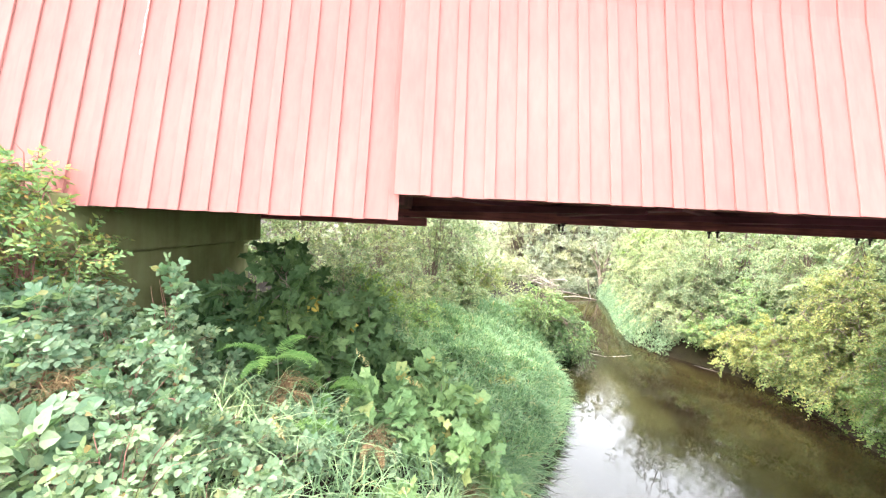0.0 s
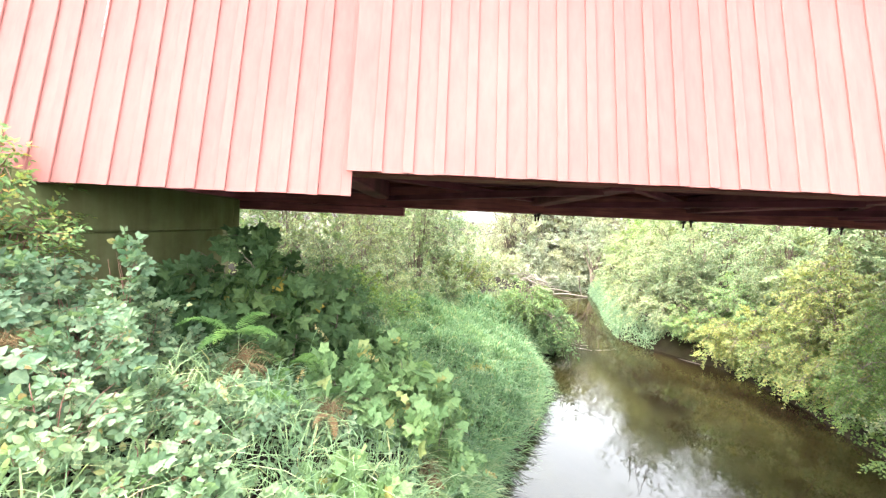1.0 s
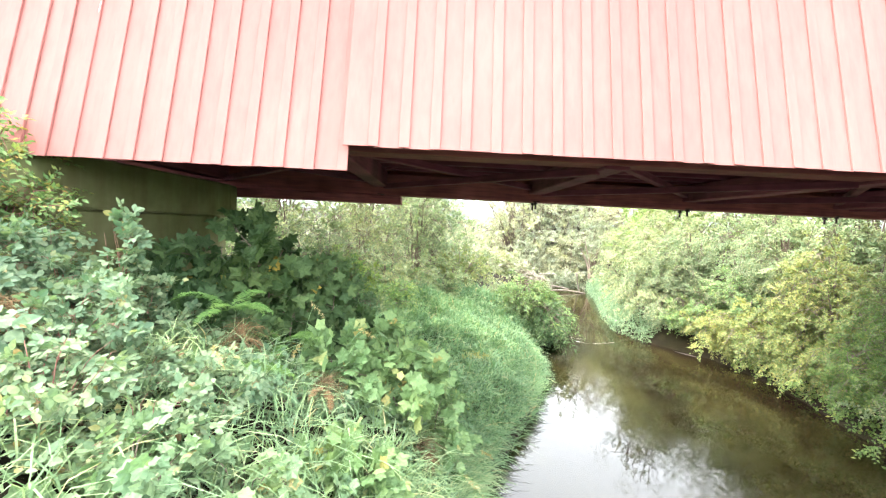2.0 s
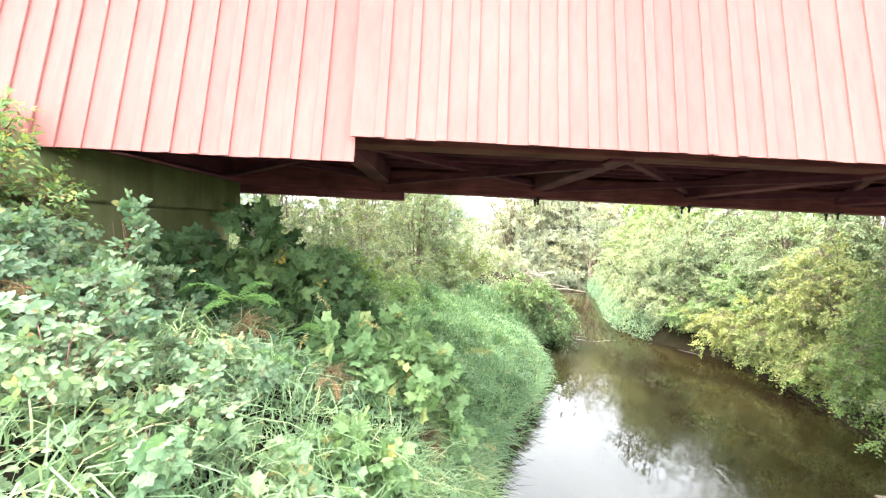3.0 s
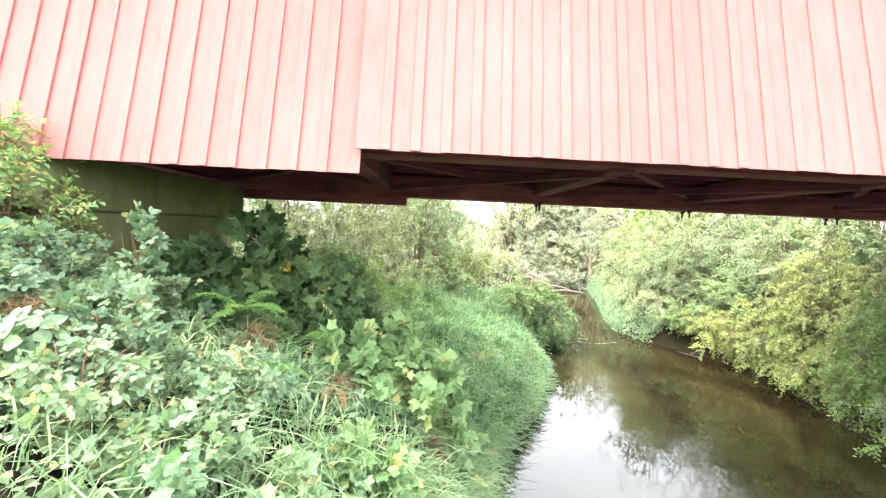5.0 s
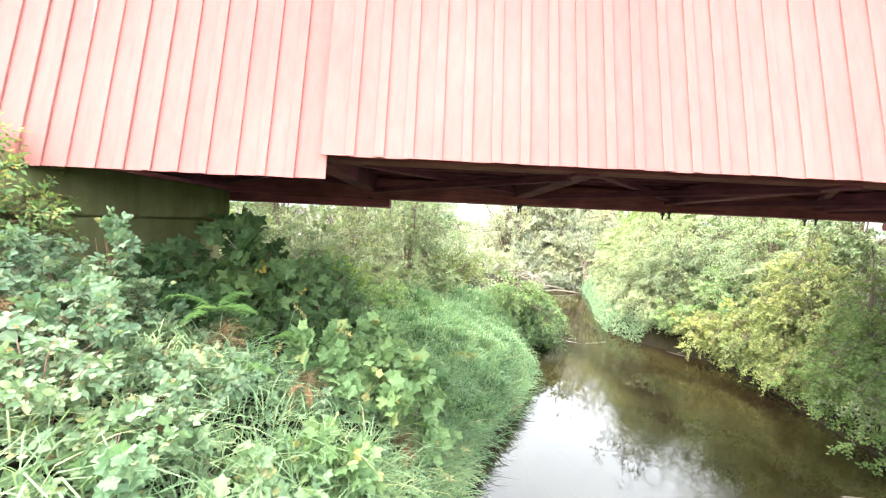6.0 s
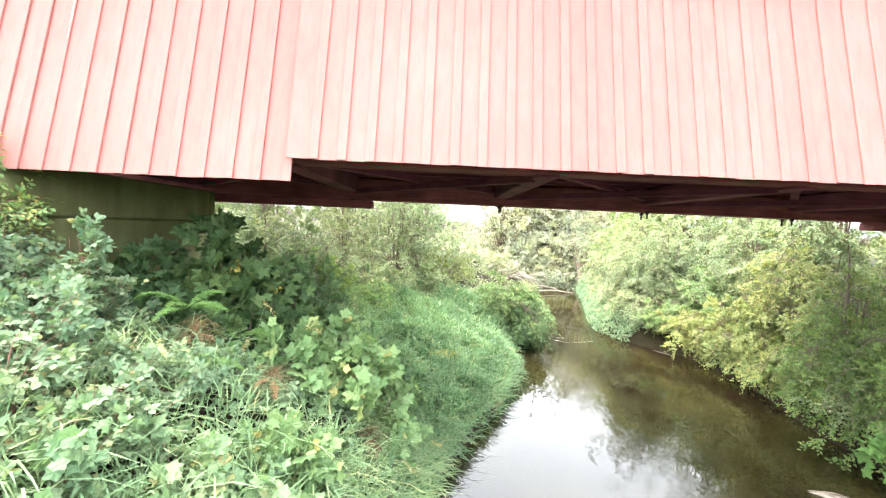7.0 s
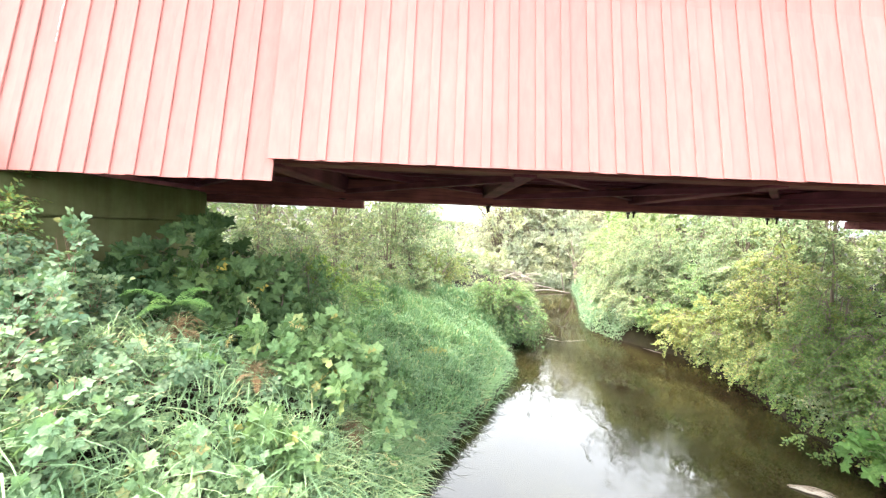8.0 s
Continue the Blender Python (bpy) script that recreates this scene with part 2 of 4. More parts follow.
def box(name, lo, hi, mat, parent=None, bevel=0.008, label=""):
    size = [b - a for a, b in zip(lo, hi)]
    mid = [(a + b) / 2 for a, b in zip(lo, hi)]
    return hang(name, box_mesh(name, *size, bevel), mat, parent, mid, label)


def mesh_np(name, verts, quads=None, tris=None, smooth=False):
    """A mesh from arrays of corners, four- and three-cornered faces."""
    me = bpy.data.meshes.new(name)
    me.vertices.add(len(verts))
    me.vertices.foreach_set("co", np.asarray(verts, np.float32).ravel())
    loops, totals = [], []
    for f in (quads, tris):
        if f is not None and len(f):
            f = np.asarray(f, np.int32)
            loops.append(f.ravel())
            totals.append(np.full(len(f), f.shape[1], np.int32))
    loops, totals = np.concatenate(loops), np.concatenate(totals)
    me.loops.add(len(loops))
    me.loops.foreach_set("vertex_index", loops)
    me.polygons.add(len(totals))
    me.polygons.foreach_set("loop_start", np.concatenate([[0], np.cumsum(totals)[:-1]]).astype(np.int32))
    me.polygons.foreach_set("loop_total", totals)
    me.polygons.foreach_set("use_smooth", np.full(len(totals), smooth, bool))
    me.update(calc_edges=True)
    me.validate()
    return me


def unit(v):
    return v / (np.linalg.norm(v, axis=-1, keepdims=True) + 1e-9)


def tube_arrays(paths, radii, sides=5):
    """Tapered tubes along paths (n, k, 3) with radii (n, k)."""
    n, k, _ = paths.shape
    tang = unit(np.gradient(paths, axis=1))
    ref = np.where(np.abs(tang[..., 2:3]) > 0.9, [1.0, 0, 0], [0, 0, 1.0])
    a = unit(np.cross(tang, ref))
    b = np.cross(tang, a)
    ang = np.linspace(0, 2 * np.pi, sides, endpoint=False)
    ring = paths[:, :, None] + radii[:, :, None, None] * (np.cos(ang)[:, None] * a[:, :, None] + np.sin(ang)[:, None] * b[:, :, None])
    idx = np.arange(n * k * sides).reshape(n, k, sides)
    nxt = np.roll(idx, -1, 2)
    q = np.stack([idx[:, :-1], nxt[:, :-1], nxt[:, 1:], idx[:, 1:]], -1).reshape(-1, 4)
    return ring.reshape(-1, 3), q


# leaf outlines: corners (along, across, lift) and three-cornered faces
def leaf_oval():
    """A pointed leaflet, folded a little along its midrib, with a toothed edge."""
    rim = [(0.15, 0.22), (0.38, 0.34), (0.52, 0.30), (0.78, 0.17)]
    v = [(0, 0, 0), (0.5, 0, -0.02), (1.0, 0, -0.12)]
    v += [(x, s * y, 0.22 * y - 0.10 * x * x) for s in (1, -1) for x, y in rim]
    f = []
    for s in (0, 1):
        ring = [0] + [3 + 4 * s + i for i in range(4)] + [2]
        f += [(1, p, q) if s else (1, q, p) for p, q in zip(ring, ring[1:])]
    return np.array(v, float), np.array(f)


def leaf_trefoil():
    """Three leaflets on one stalk."""
    vs, fs = [], []
    v0, f0 = leaf_oval()
    for a, far_out, big in ((0.0, 0.42, 0.62), (1.25, 0.34, 0.5), (-1.25, 0.34, 0.5)):
        c, sn = math.cos(a), math.sin(a)
        w = v0 * (big, big * 0.95, big)
        w = np.stack([c * (w[:, 0]) - sn * w[:, 1], sn * w[:, 0] + c * w[:, 1], w[:, 2] - 0.12 * abs(a)], -1) + (far_out - 0.05 * abs(a), 0.06 * a, 0)
        fs.append(f0 + len(vs) * len(v0))
        vs.append(w)
    n = len(vs) * len(v0)
    vs.append(np.array([(0, 0.01, -0.05), (0, -0.01, -0.05), (0.42, 0, 0)]))
    fs.append(np.array([(n, n + 1, n + 2)]))
    return np.concatenate(vs), np.concatenate(fs)


def leaf_bramble():
    """Three broad rounded leaflets on one stalk."""
    rim = [(0.08, 0.22), (0.42, 0.38), (0.80, 0.22)]
    v0 = [(0, 0, 0), (0.45, 0, -0.03), (1.0, 0, -0.10)] + [(x, sd * y, 0.14 * y - 0.08 * x * x) for sd in (1, -1) for x, y in rim]
    f0 = []
    for sd in (0, 1):
        ring = [0] + [3 + 3 * sd + i for i in range(3)] + [2]
        f0 += [(1, p, q) if sd else (1, q, p) for p, q in zip(ring, ring[1:])]
    v0, f0 = np.array(v0, float), np.array(f0)
    vs, fs = [], []
    for a, big in ((0.0, 0.56), (1.25, 0.47), (-1.25, 0.47)):
        c, sn = math.cos(a), math.sin(a)
        w = v0 * big + (0.12 if a == 0 else 0.06, 0, 0)
        fs.append(f0 + len(vs) * len(v0))
        vs.append(np.stack([0.40 + c * w[:, 0] - sn * w[:, 1], sn * w[:, 0] + c * w[:, 1], w[:, 2] - 0.03 * abs(a)], -1))
    n = len(vs) * len(v0)
    vs.append(np.array([(0, 0.012, -0.06), (0, -0.012, -0.06), (0.44, 0, 0)]))
    fs.append(np.array([(n, n + 1, n + 2)]))
    return np.concatenate(vs), np.concatenate(fs)


def leaf_lobed(inner, reach, sharp):
    """A palmate leaf of five lobes: how far the notches and the tips lie from its middle."""
    n = 20
    a = np.arange(n) * 2 * np.pi / n
    wave = np.abs(np.cos(2.5 * a)) ** sharp
    r = (inner + reach * wave) * np.where(np.cos(a) < -0.5, 0.8, 1.0)
    r *= np.where(np.arange(n) % 2, 0.92, 1.05)
    r[n // 2] = 0.30
    v = np.stack([0.42 + r * np.cos(a), r * np.sin(a), 0.10 * r * np.abs(np.sin(2.5 * a)) - 0.16 * r ** 2], -1)
    return np.concatenate([[(0.42, 0, -0.02)], v]), np.array([(0, 1 + i, 1 + (i + 1) % n) for i in range(n)])


def leaf_small():
    return np.array([(0, 0, 0), (0.42, 0.27, 0.05), (0.42, -0.27, 0.05), (1, 0, -0.05)], float), np.array([(0, 3, 1), (0, 2, 3)])


def leaf_lance():
    return np.array([(0, 0, 0), (0.45, 0.15, 0.03), (0.45, -0.15, 0.03), (1, 0, -0.1)], float), np.array([(0, 3, 1), (0, 2, 3)])


def leaf_arrays(tpl, at, normal, size, rng, droop=0.0, way=None):
    """Leaves of one outline at the places, facing about along the normals."""
    v, f = tpl
    n = len(at)
    nrm = unit(normal)
    if way is None:
        way = rng.normal(size=(n, 3))
        way[:, 2] -= droop
    way = unit(way - (way * nrm).sum(-1, keepdims=True) * nrm)
    side = np.cross(nrm, way)
    out = at[:, None] + size[:, None, None] * (v[None, :, 0:1] * way[:, None] + v[None, :, 1:2] * side[:, None] + v[None, :, 2:3] * nrm[:, None])
    faces = (f[None] + (np.arange(n) * len(v))[:, None, None]).reshape(-1, 3)
    return out.reshape(-1, 3), faces


def bank_left(y):
    return np.interp(y, [-40, -6, -2, 0, 1.4, 1.9, 2.4, 3.6, 4.8, 5.4, 6.6, 7.6, 8.4, 11.3, 15, 25, 60, 200], [-6, 0.6, 0.9, 1.2, 1.42, 1.65, 1.95, 2.62, 3.1, 3.3, 3.3, 4.0, 4.6, 5.3, 5.9, 7.0, 16, 60])


def bank_right(y):
    return np.interp(y, [-40, -6, 0, 1.5, 3, 4.4, 5.6, 6.9, 7.7, 8.3, 9.2, 11, 13, 16.5, 25, 60, 200], [3, 7.4, 7.95, 8.05, 8.1, 8.42, 8.5, 8.35, 7.75, 7.25, 6.8, 7.15, 7.8, 8.7, 10, 20, 66])


def ground_z(x, y):
    x, y = np.asarray(x, float), np.asarray(y, float)
    dl, dr = bank_left(y) - x, x - bank_right(y)
    s = np.interp(y, [-3, 0.5, 3.5, 8, 11], [1.6, 1.6, 4.8, 4.2, 10])
    left = 0.12 + 2.5 * (1 - np.exp(-np.maximum(dl, 0) / s))
    right = 0.12 + 0.08 * (1 - np.exp(-np.maximum(dr, 0) / 0.2)) + 2.0 * (1 - np.exp(-np.maximum(dr, 0) / 2.2))
    edge = np.minimum(-dl, -dr)
    bed = -0.55 * (1 - np.exp(-np.maximum(edge, 0) / 0.5)) + 0.12 * np.exp(-np.maximum(edge, 0) / 0.12)
    z = np.where(dl > 0, left, np.where(dr > 0, right, bed))
    z = z + np.where(y > 8.2, np.interp(y, [8.2, 15.0], [0, 0.24]), 0)
    wob = 0.06 * np.sin(2.3 * x + 1.1 * y) + 0.05 * np.sin(3.7 * y - 1.9 * x + 1) + 0.03 * np.sin(7.1 * x + 5.3 * y)
    far = np.clip((np.hypot(x - 3, y - 4) - 25) / 120, 0, 1)
    return z + wob * np.clip(np.maximum(dl, dr) / 0.8, 0, 1) + far * (3 + 2.5 * np.sin(x / 60) * np.cos(y / 47))


def bush(name, label, category, x, y, height, spread, stems, leaves, tpl, size, mat, rng, group="", lean=(0, 0), droop=0.35, stem_mat=None, twig=0.3, start=0.3, face=(0, 0, 0.9), thick=0.012, base_z=None, parts=("trunk", "crown"), row=12, skirt=0.35, fine=True):
    """A shrub or tree: curved tapered stems, branches, sprays on them and leaves in two ranks along each spray."""
    z0 = float(ground_z(x, y)) - 0.05 if base_z is None else base_z
    ob = thing(name, label, category, (x, y, z0), group)
    k = 7
    ang = rng.uniform(0, 2 * np.pi, stems)
    rad = np.sqrt(rng.uniform(0.02, 1, stems)) * spread
    hgt = height * rng.uniform(0.55, 1.0, stems) * (1 - skirt * (rad / spread) ** 2)
    t = np.linspace(0, 1, k)
    out = np.stack([np.cos(ang), np.sin(ang)], -1) * rad[:, None]
    p = np.zeros((stems, k, 3))
    p[..., :2] = out[:, None] * (0.08 + 0.92 * t[None, :, None] ** 1.4) + np.array(lean)[None, None] * (t ** 1.5)[None, :, None]
    arch = t - droop * t ** 3
    p[..., 2] = hgt[:, None] * arch[None] / arch.max()
    p += np.cumsum(rng.normal(0, 0.02 * height, p.shape), 1) * t[None, :, None]
    r = thick * (0.5 + hgt[:, None] / height) * (1.05 - t[None] * 0.85)
    v1, q1 = tube_arrays(p, r, 6)
    branches = max(2, round(leaves / row / stems / 5))
    u = rng.uniform(start, 1.0, (stems, branches)) * (k - 1)
    i = np.minimum(u.astype(int), k - 2)
    fr = (u - i)[..., None]
    s_ix = np.arange(stems)[:, None]
    root = (p[s_ix, i] * (1 - fr) + p[s_ix, i + 1] * fr).reshape(-1, 3)
    way = rng.normal(size=(stems, branches, 3))
    way[..., :2] += 0.8 * unit(out)[:, None]
    way[..., 2] += 0.25
    way = unit(way.reshape(-1, 3))
    ln = twig * height * rng.uniform(0.35, 1.0, (len(way), 1))
    tt = np.linspace(0, 1, 3)
    br = root[:, None] + way[:, None] * ln[:, None] * tt[None, :, None]
    br[..., 2] -= droop * 0.6 * ln * tt[None] ** 2
    # five sprays on each branch, with leaves to both sides of the spray
    many = len(br) * 5
    b_ix = np.repeat(np.arange(len(br)), 5)
    at_b = rng.uniform(0.2, 1.0, (many, 1))
    foot = br[b_ix, 0] + (br[b_ix, 2] - br[b_ix, 0]) * at_b
    aim = unit(way[b_ix] + rng.normal(0, 0.55, (many, 3)) + (0, 0, 0.15))
    reach = size * row * 0.30 * rng.uniform(0.6, 1.3, (many, 1))
    tw = foot[:, None] + aim[:, None] * reach[:, None] * tt[None, :, None]
    tw[..., 2] -= droop * 0.8 * reach * tt[None] ** 2
    v2, q2 = tube_arrays(br[:, ::2], np.full((len(br), 2), thick * 0.4) * (1, 0.4), 3)
    if fine:
        v3, q3 = tube_arrays(tw[:, ::2], np.full((many, 2), thick * 0.18) * (1, 0.4), 3)
        v2, q2 = np.concatenate([v2, v3]), np.concatenate([q2, q3 + len(v2)])
    hang(parts[0], mesh_np(parts[0], np.concatenate([v1, v2]), np.concatenate([q1, q2 + len(v1)]), smooth=True), stem_mat or BARK, ob, (x, y, z0))
    a = np.tile((np.arange(row) + 0.6) / row * 2, many) + rng.normal(0, 0.08, many * row)
    a = np.clip(a, 0, 2)
    pick = np.repeat(np.arange(many), row)
    j = np.minimum(a.astype(int), 1)
    fr = (a - j)[:, None]
    total = len(pick)
    at = tw[pick, j] * (1 - fr) + tw[pick, j + 1] * fr + rng.normal(0, 0.15 * size, (total, 3))
    floor_z = np.maximum(ground_z(at[:, 0] + x, at[:, 1] + y), 0.05) + 0.04 - z0
    at[:, 2] = np.where(at[:, 2] < floor_z, floor_z + rng.uniform(0, 0.12, total), at[:, 2])
    tang = unit(tw[:, 2] - tw[:, 0])
    up = unit(np.array(face) + rng.normal(0, 0.35, (many, 3)) + np.concatenate([0.35 * unit(tw[:, 0, :2]), np.zeros((many, 1))], 1))
    side = unit(np.cross(tang, up))
    flat = np.cross(side, tang)
    sgn = np.where(np.tile(np.arange(row), many) % 2, 1.0, -1.0)[:, None]
    heading = 0.6 * tang[pick] + 0.8 * sgn * side[pick] + rng.normal(0, 0.25, (total, 3)) - (0, 0, 0.2 * droop)
    v, f = leaf_arrays(tpl, at, flat[pick] + rng.normal(0, 0.30 if row > 6 else 0.45, (total, 3)), size * rng.uniform(0.6, 1.25, total), rng, way=heading)
    hang(parts[1], mesh_np(parts[1], v, tris=f), mat, ob, (x, y, z0))
    return ob


def blades(name, label, category, xy, length, width, mat, rng, lean=0.5, way=None, lift=0.0):
    """A field of bent grass blades, in one mesh."""
    n = len(xy)
    base = np.concatenate([xy, (ground_z(xy[:, 0], xy[:, 1]) + lift)[:, None]], 1)
    ang = rng.uniform(0, 2 * np.pi, n)
    d = np.stack([np.cos(ang), np.sin(ang), np.zeros(n)], -1)
    if way is not None:
        d = unit(d * 0.7 + np.array([*way, 0.0]))
    side = np.stack([-d[:, 1], d[:, 0], np.zeros(n)], -1)
    twist = rng.normal(0, 0.6, (n, 1))
    side = unit(side + d * twist)
    ln = length * rng.uniform(0.5, 1.25, n)
    bend = lean * rng.uniform(0.4, 1.5, n)
    rows = []
    for t, w in ((0.0, 0.7), (0.4, 1.0), (0.75, 0.75), (1.0, 0.0)):
        c = base + d * (bend * ln * t ** 2)[:, None]
        c[:, 2] += ln * (t - 0.55 * bend * t ** 2.6)
        hw = (width * w / 2) * rng.uniform(0.8, 1.2, n)
        rows += [c - side * hw[:, None], c + side * hw[:, None]] if w else [c]
    v = np.stack(rows, 1).reshape(-1, 3)
    o = (np.arange(n) * 7)[:, None]
    quads = np.concatenate([o + [0, 1, 3, 2], o + [2, 3, 5, 4]])
    tris = o + [4, 5, 6]
    ob = hang(name, mesh_np(name, v, quads, tris), mat)
    return tagged(ob, label, category, kind="stuff")


# ---- ground and water ----
def spread_axis(lo, hi, step, reach):
    grow = np.cumsum(step * 1.22 ** np.arange(1, 40))
    grow = grow[grow < reach]
    return np.concatenate([(lo - grow)[::-1], np.arange(lo, hi + 1e-6, step), hi + grow])


gx, gy = spread_axis(-6, 14, 0.2, 900), spread_axis(-8, 22, 0.2, 900)
GX, GY = np.meshgrid(gx, gy, indexing="ij")
ids = np.arange(GX.size).reshape(GX.shape)
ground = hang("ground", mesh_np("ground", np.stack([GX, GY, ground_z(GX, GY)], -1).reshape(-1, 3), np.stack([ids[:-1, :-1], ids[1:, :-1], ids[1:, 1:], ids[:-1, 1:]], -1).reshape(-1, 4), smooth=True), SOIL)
tagged(ground, "earthen creek banks with moss and roots, undercut shade darkened into the soil", "ground", kind="structure")

wx, wy = np.arange(-8, 24.1, 0.8), np.arange(-34, 60.1, 0.8)
WX, WY = np.meshgrid(wx, wy, indexing="ij")
WZ = np.interp(WY, [8.0, 15.0], [0.0, 0.24]) + 0.02 * np.exp(-((WY - 8.3) / 0.5) ** 2) * np.sin(9 * WX + 5 * WY)
ids = np.arange(WX.size).reshape(WX.shape)
water = hang("water", mesh_np("water", np.stack([WX, WY, WZ], -1).reshape(-1, 3), np.stack([ids[:-1, :-1], ids[1:, :-1], ids[1:, 1:], ids[:-1, 1:]], -1).reshape(-1, 4), smooth=True), WATER)
tagged(water, "slow olive-brown creek water with sky reflections", "water", kind="structure")

# ---- the covered bridge ----
TAN = math.tan(radians(12.3))
EAVE, SKIRT, HEM = 6.75, 3.832, 3.632
PITCH, BATTEN = 0.25, 0.085
bridge = thing("covered_bridge", "faded red timber covered bridge with flared board-and-batten sides", "bridge", (4.5, 2.0, 3.7))


def wall_y(z):
    """The wall's plane: flared below, bending over a hand's width into the upright."""
    return (min(z, 5.55) - SKIRT) * TAN + TAN * (0.66 * min(max(z - 5.55, 0), 0.2) + 0.33 * min(max(z - 5.75, 0), 0.2))


def strip_mesh(name, width, thick, bottom, top, front, bevel):
    """A board or batten that follows the flare; its front face lies `front` before the wall's plane."""
    zs = [bottom, 5.55, 5.75, 5.95, top]
    h = width / 2
    sect = [(-h, 0), (-h, -thick + bevel), (-h + bevel, -thick), (h - bevel, -thick), (h, -thick + bevel), (h, 0)]
    v = [(x, wall_y(z) + y - front + thick, z - bottom) for z in zs for x, y in sect]
    n = len(sect)
    quads = [(r * n + i, r * n + (i + 1) % n, (r + 1) * n + (i + 1) % n, (r + 1) * n + i) for r in range(4) for i in range(n)]
    q = np.array(quads + [(0, 5, 4, 1), (1, 4, 3, 2), (24, 25, 28, 29), (25, 26, 27, 28)])
    return mesh_np(name, np.array(v), q)


rng = np.random.default_rng(3)
near_wall = box("side_wall", (-5.3, wall_y(4.0) + 0.16, 3.94), (14.2, wall_y(4.0) + 0.24, 4.06), BEAM, bridge, 0.005, "red board-and-batten wall flaring outward")
for z in (4.85, 5.55, 6.5):
    box("nailing_rail", (-5.3, wall_y(z) + 0.16, z - 0.06), (14.2, wall_y(z) + 0.24, z + 0.06), BEAM, bridge, 0.005)
boards = {(long, i): strip_mesh("board", 0.236, 0.022, (HEM if long else SKIRT) + d, EAVE, 0.0, 0.002) for long in (0, 1) for i, d in enumerate((0.0, 0.003, -0.004, 0.004))}
battens = {(long, i): strip_mesh("batten", BATTEN, 0.017 if long else 0.015, (HEM if long else SKIRT) + 0.001 + d, EAVE, 0.019 if long else 0.017, 0.003) for long in (0, 1) for i, d in enumerate((0.0, 0.003, -0.003))}
LEFT_SHIFT = (0.0, -0.022, -0.023, -0.025, -0.024, -0.018, -0.002, 0.020, 0.029, 0.038, 0.067, 0.100)


def seam(k):
    """The right edge of the batten at seam k; the boards left of the step are a little uneven in width."""
    if k >= 0:
        return k * PITCH
    return -0.2475 * -k + (LEFT_SHIFT[-k] if k > -12 else 0.1 + 0.02 * (-k - 11))


for k in range(-21, 56):
    long = int(k <= -1)
    i = int(rng.integers(4))
    back_off = 0.08 if long else 0.0
    b = hang("board", boards[long, i], RED, near_wall, ((seam(k) + seam(k + 1)) / 2 - BATTEN / 2 + rng.normal(0, 0.002), back_off + rng.uniform(-0.002, 0.002), (HEM if long else SKIRT) + (0.0, 0.003, -0.004, 0.004)[i]))
    b.rotation_euler = (0, 0, rng.normal(0, 0.008))
    b.scale = ((seam(k + 1) - seam(k)) / PITCH, 1, 1)
    long = int(k <= 0)
    i = int(rng.integers(3))
    hang("batten", battens[long, i], RED, near_wall, (seam(k) - BATTEN / 2 + rng.normal(0, 0.002), 0.08 * long + rng.uniform(-0.001, 0.001), (HEM if long else SKIRT) + 0.001 + (0.0, 0.003, -0.003)[i]))

# bare wood where the paint has peeled off one batten's edge
for i in range(9):
    z = 4.92 + 0.062 * i + rng.uniform(-0.015, 0.015)
    w, tall = rng.uniform(0.004, 0.009), rng.uniform(0.02, 0.05)
    ring = [(-w, -tall * 0.3), (-w * 0.5, -tall), (w * 0.6, -tall * 0.7), (w, 0.1 * tall), (w * 0.4, tall), (-w * 0.8, tall * 0.5)]
    v = np.array([(px, -0.0015 * s + pz * TAN, pz) for s in (0, 1) for px, pz in ring])
    q = np.array([(k, (k + 1) % 6, 6 + (k + 1) % 6, 6 + k) for k in range(6)] + [(6, 7, 8, 9), (6, 9, 10, 11)])
    hang("peeled_patch", mesh_np("peeled_patch", v, q), BARE, near_wall, (seam(-9) - 0.010 - rng.uniform(0, 0.006), wall_y(z) + 0.08 - 0.0195, z), "bare pale wood where paint peeled")

# the far wall
far_wall = box("side_wall", (-5.4, 3.9, 4.4), (14.2, 3.98, 4.52), BEAM, bridge, 0.005, "red boarded wall on the far side")
far_board = box_mesh("board", 0.2495, 0.03, 2.8, 0.003)
for k in range(-21, 56):
    hang("board", far_board, RED, far_wall, (k * PITCH, 4.0, 5.3))
for side, y0, y1 in ((1, 0.28, 2.0), (-1, 4.15, 2.0)):
    v = [(-5.6, y0, 6.62), (14.6, y0, 6.62), (14.6, y1, 8.1), (-5.6, y1, 8.1)]
    v += [(a, b, c + 0.1) for a, b, c in v]
    hang("roof", mesh_np("roof", np.array(v, float), np.array([(0, 1, 2, 3), (4, 7, 6, 5), (0, 4, 5, 1), (1, 5, 6, 2), (2, 6, 7, 3), (3, 7, 4, 0)])), ROOF, bridge, (0, 0, 0), "plain brown pitched roof")

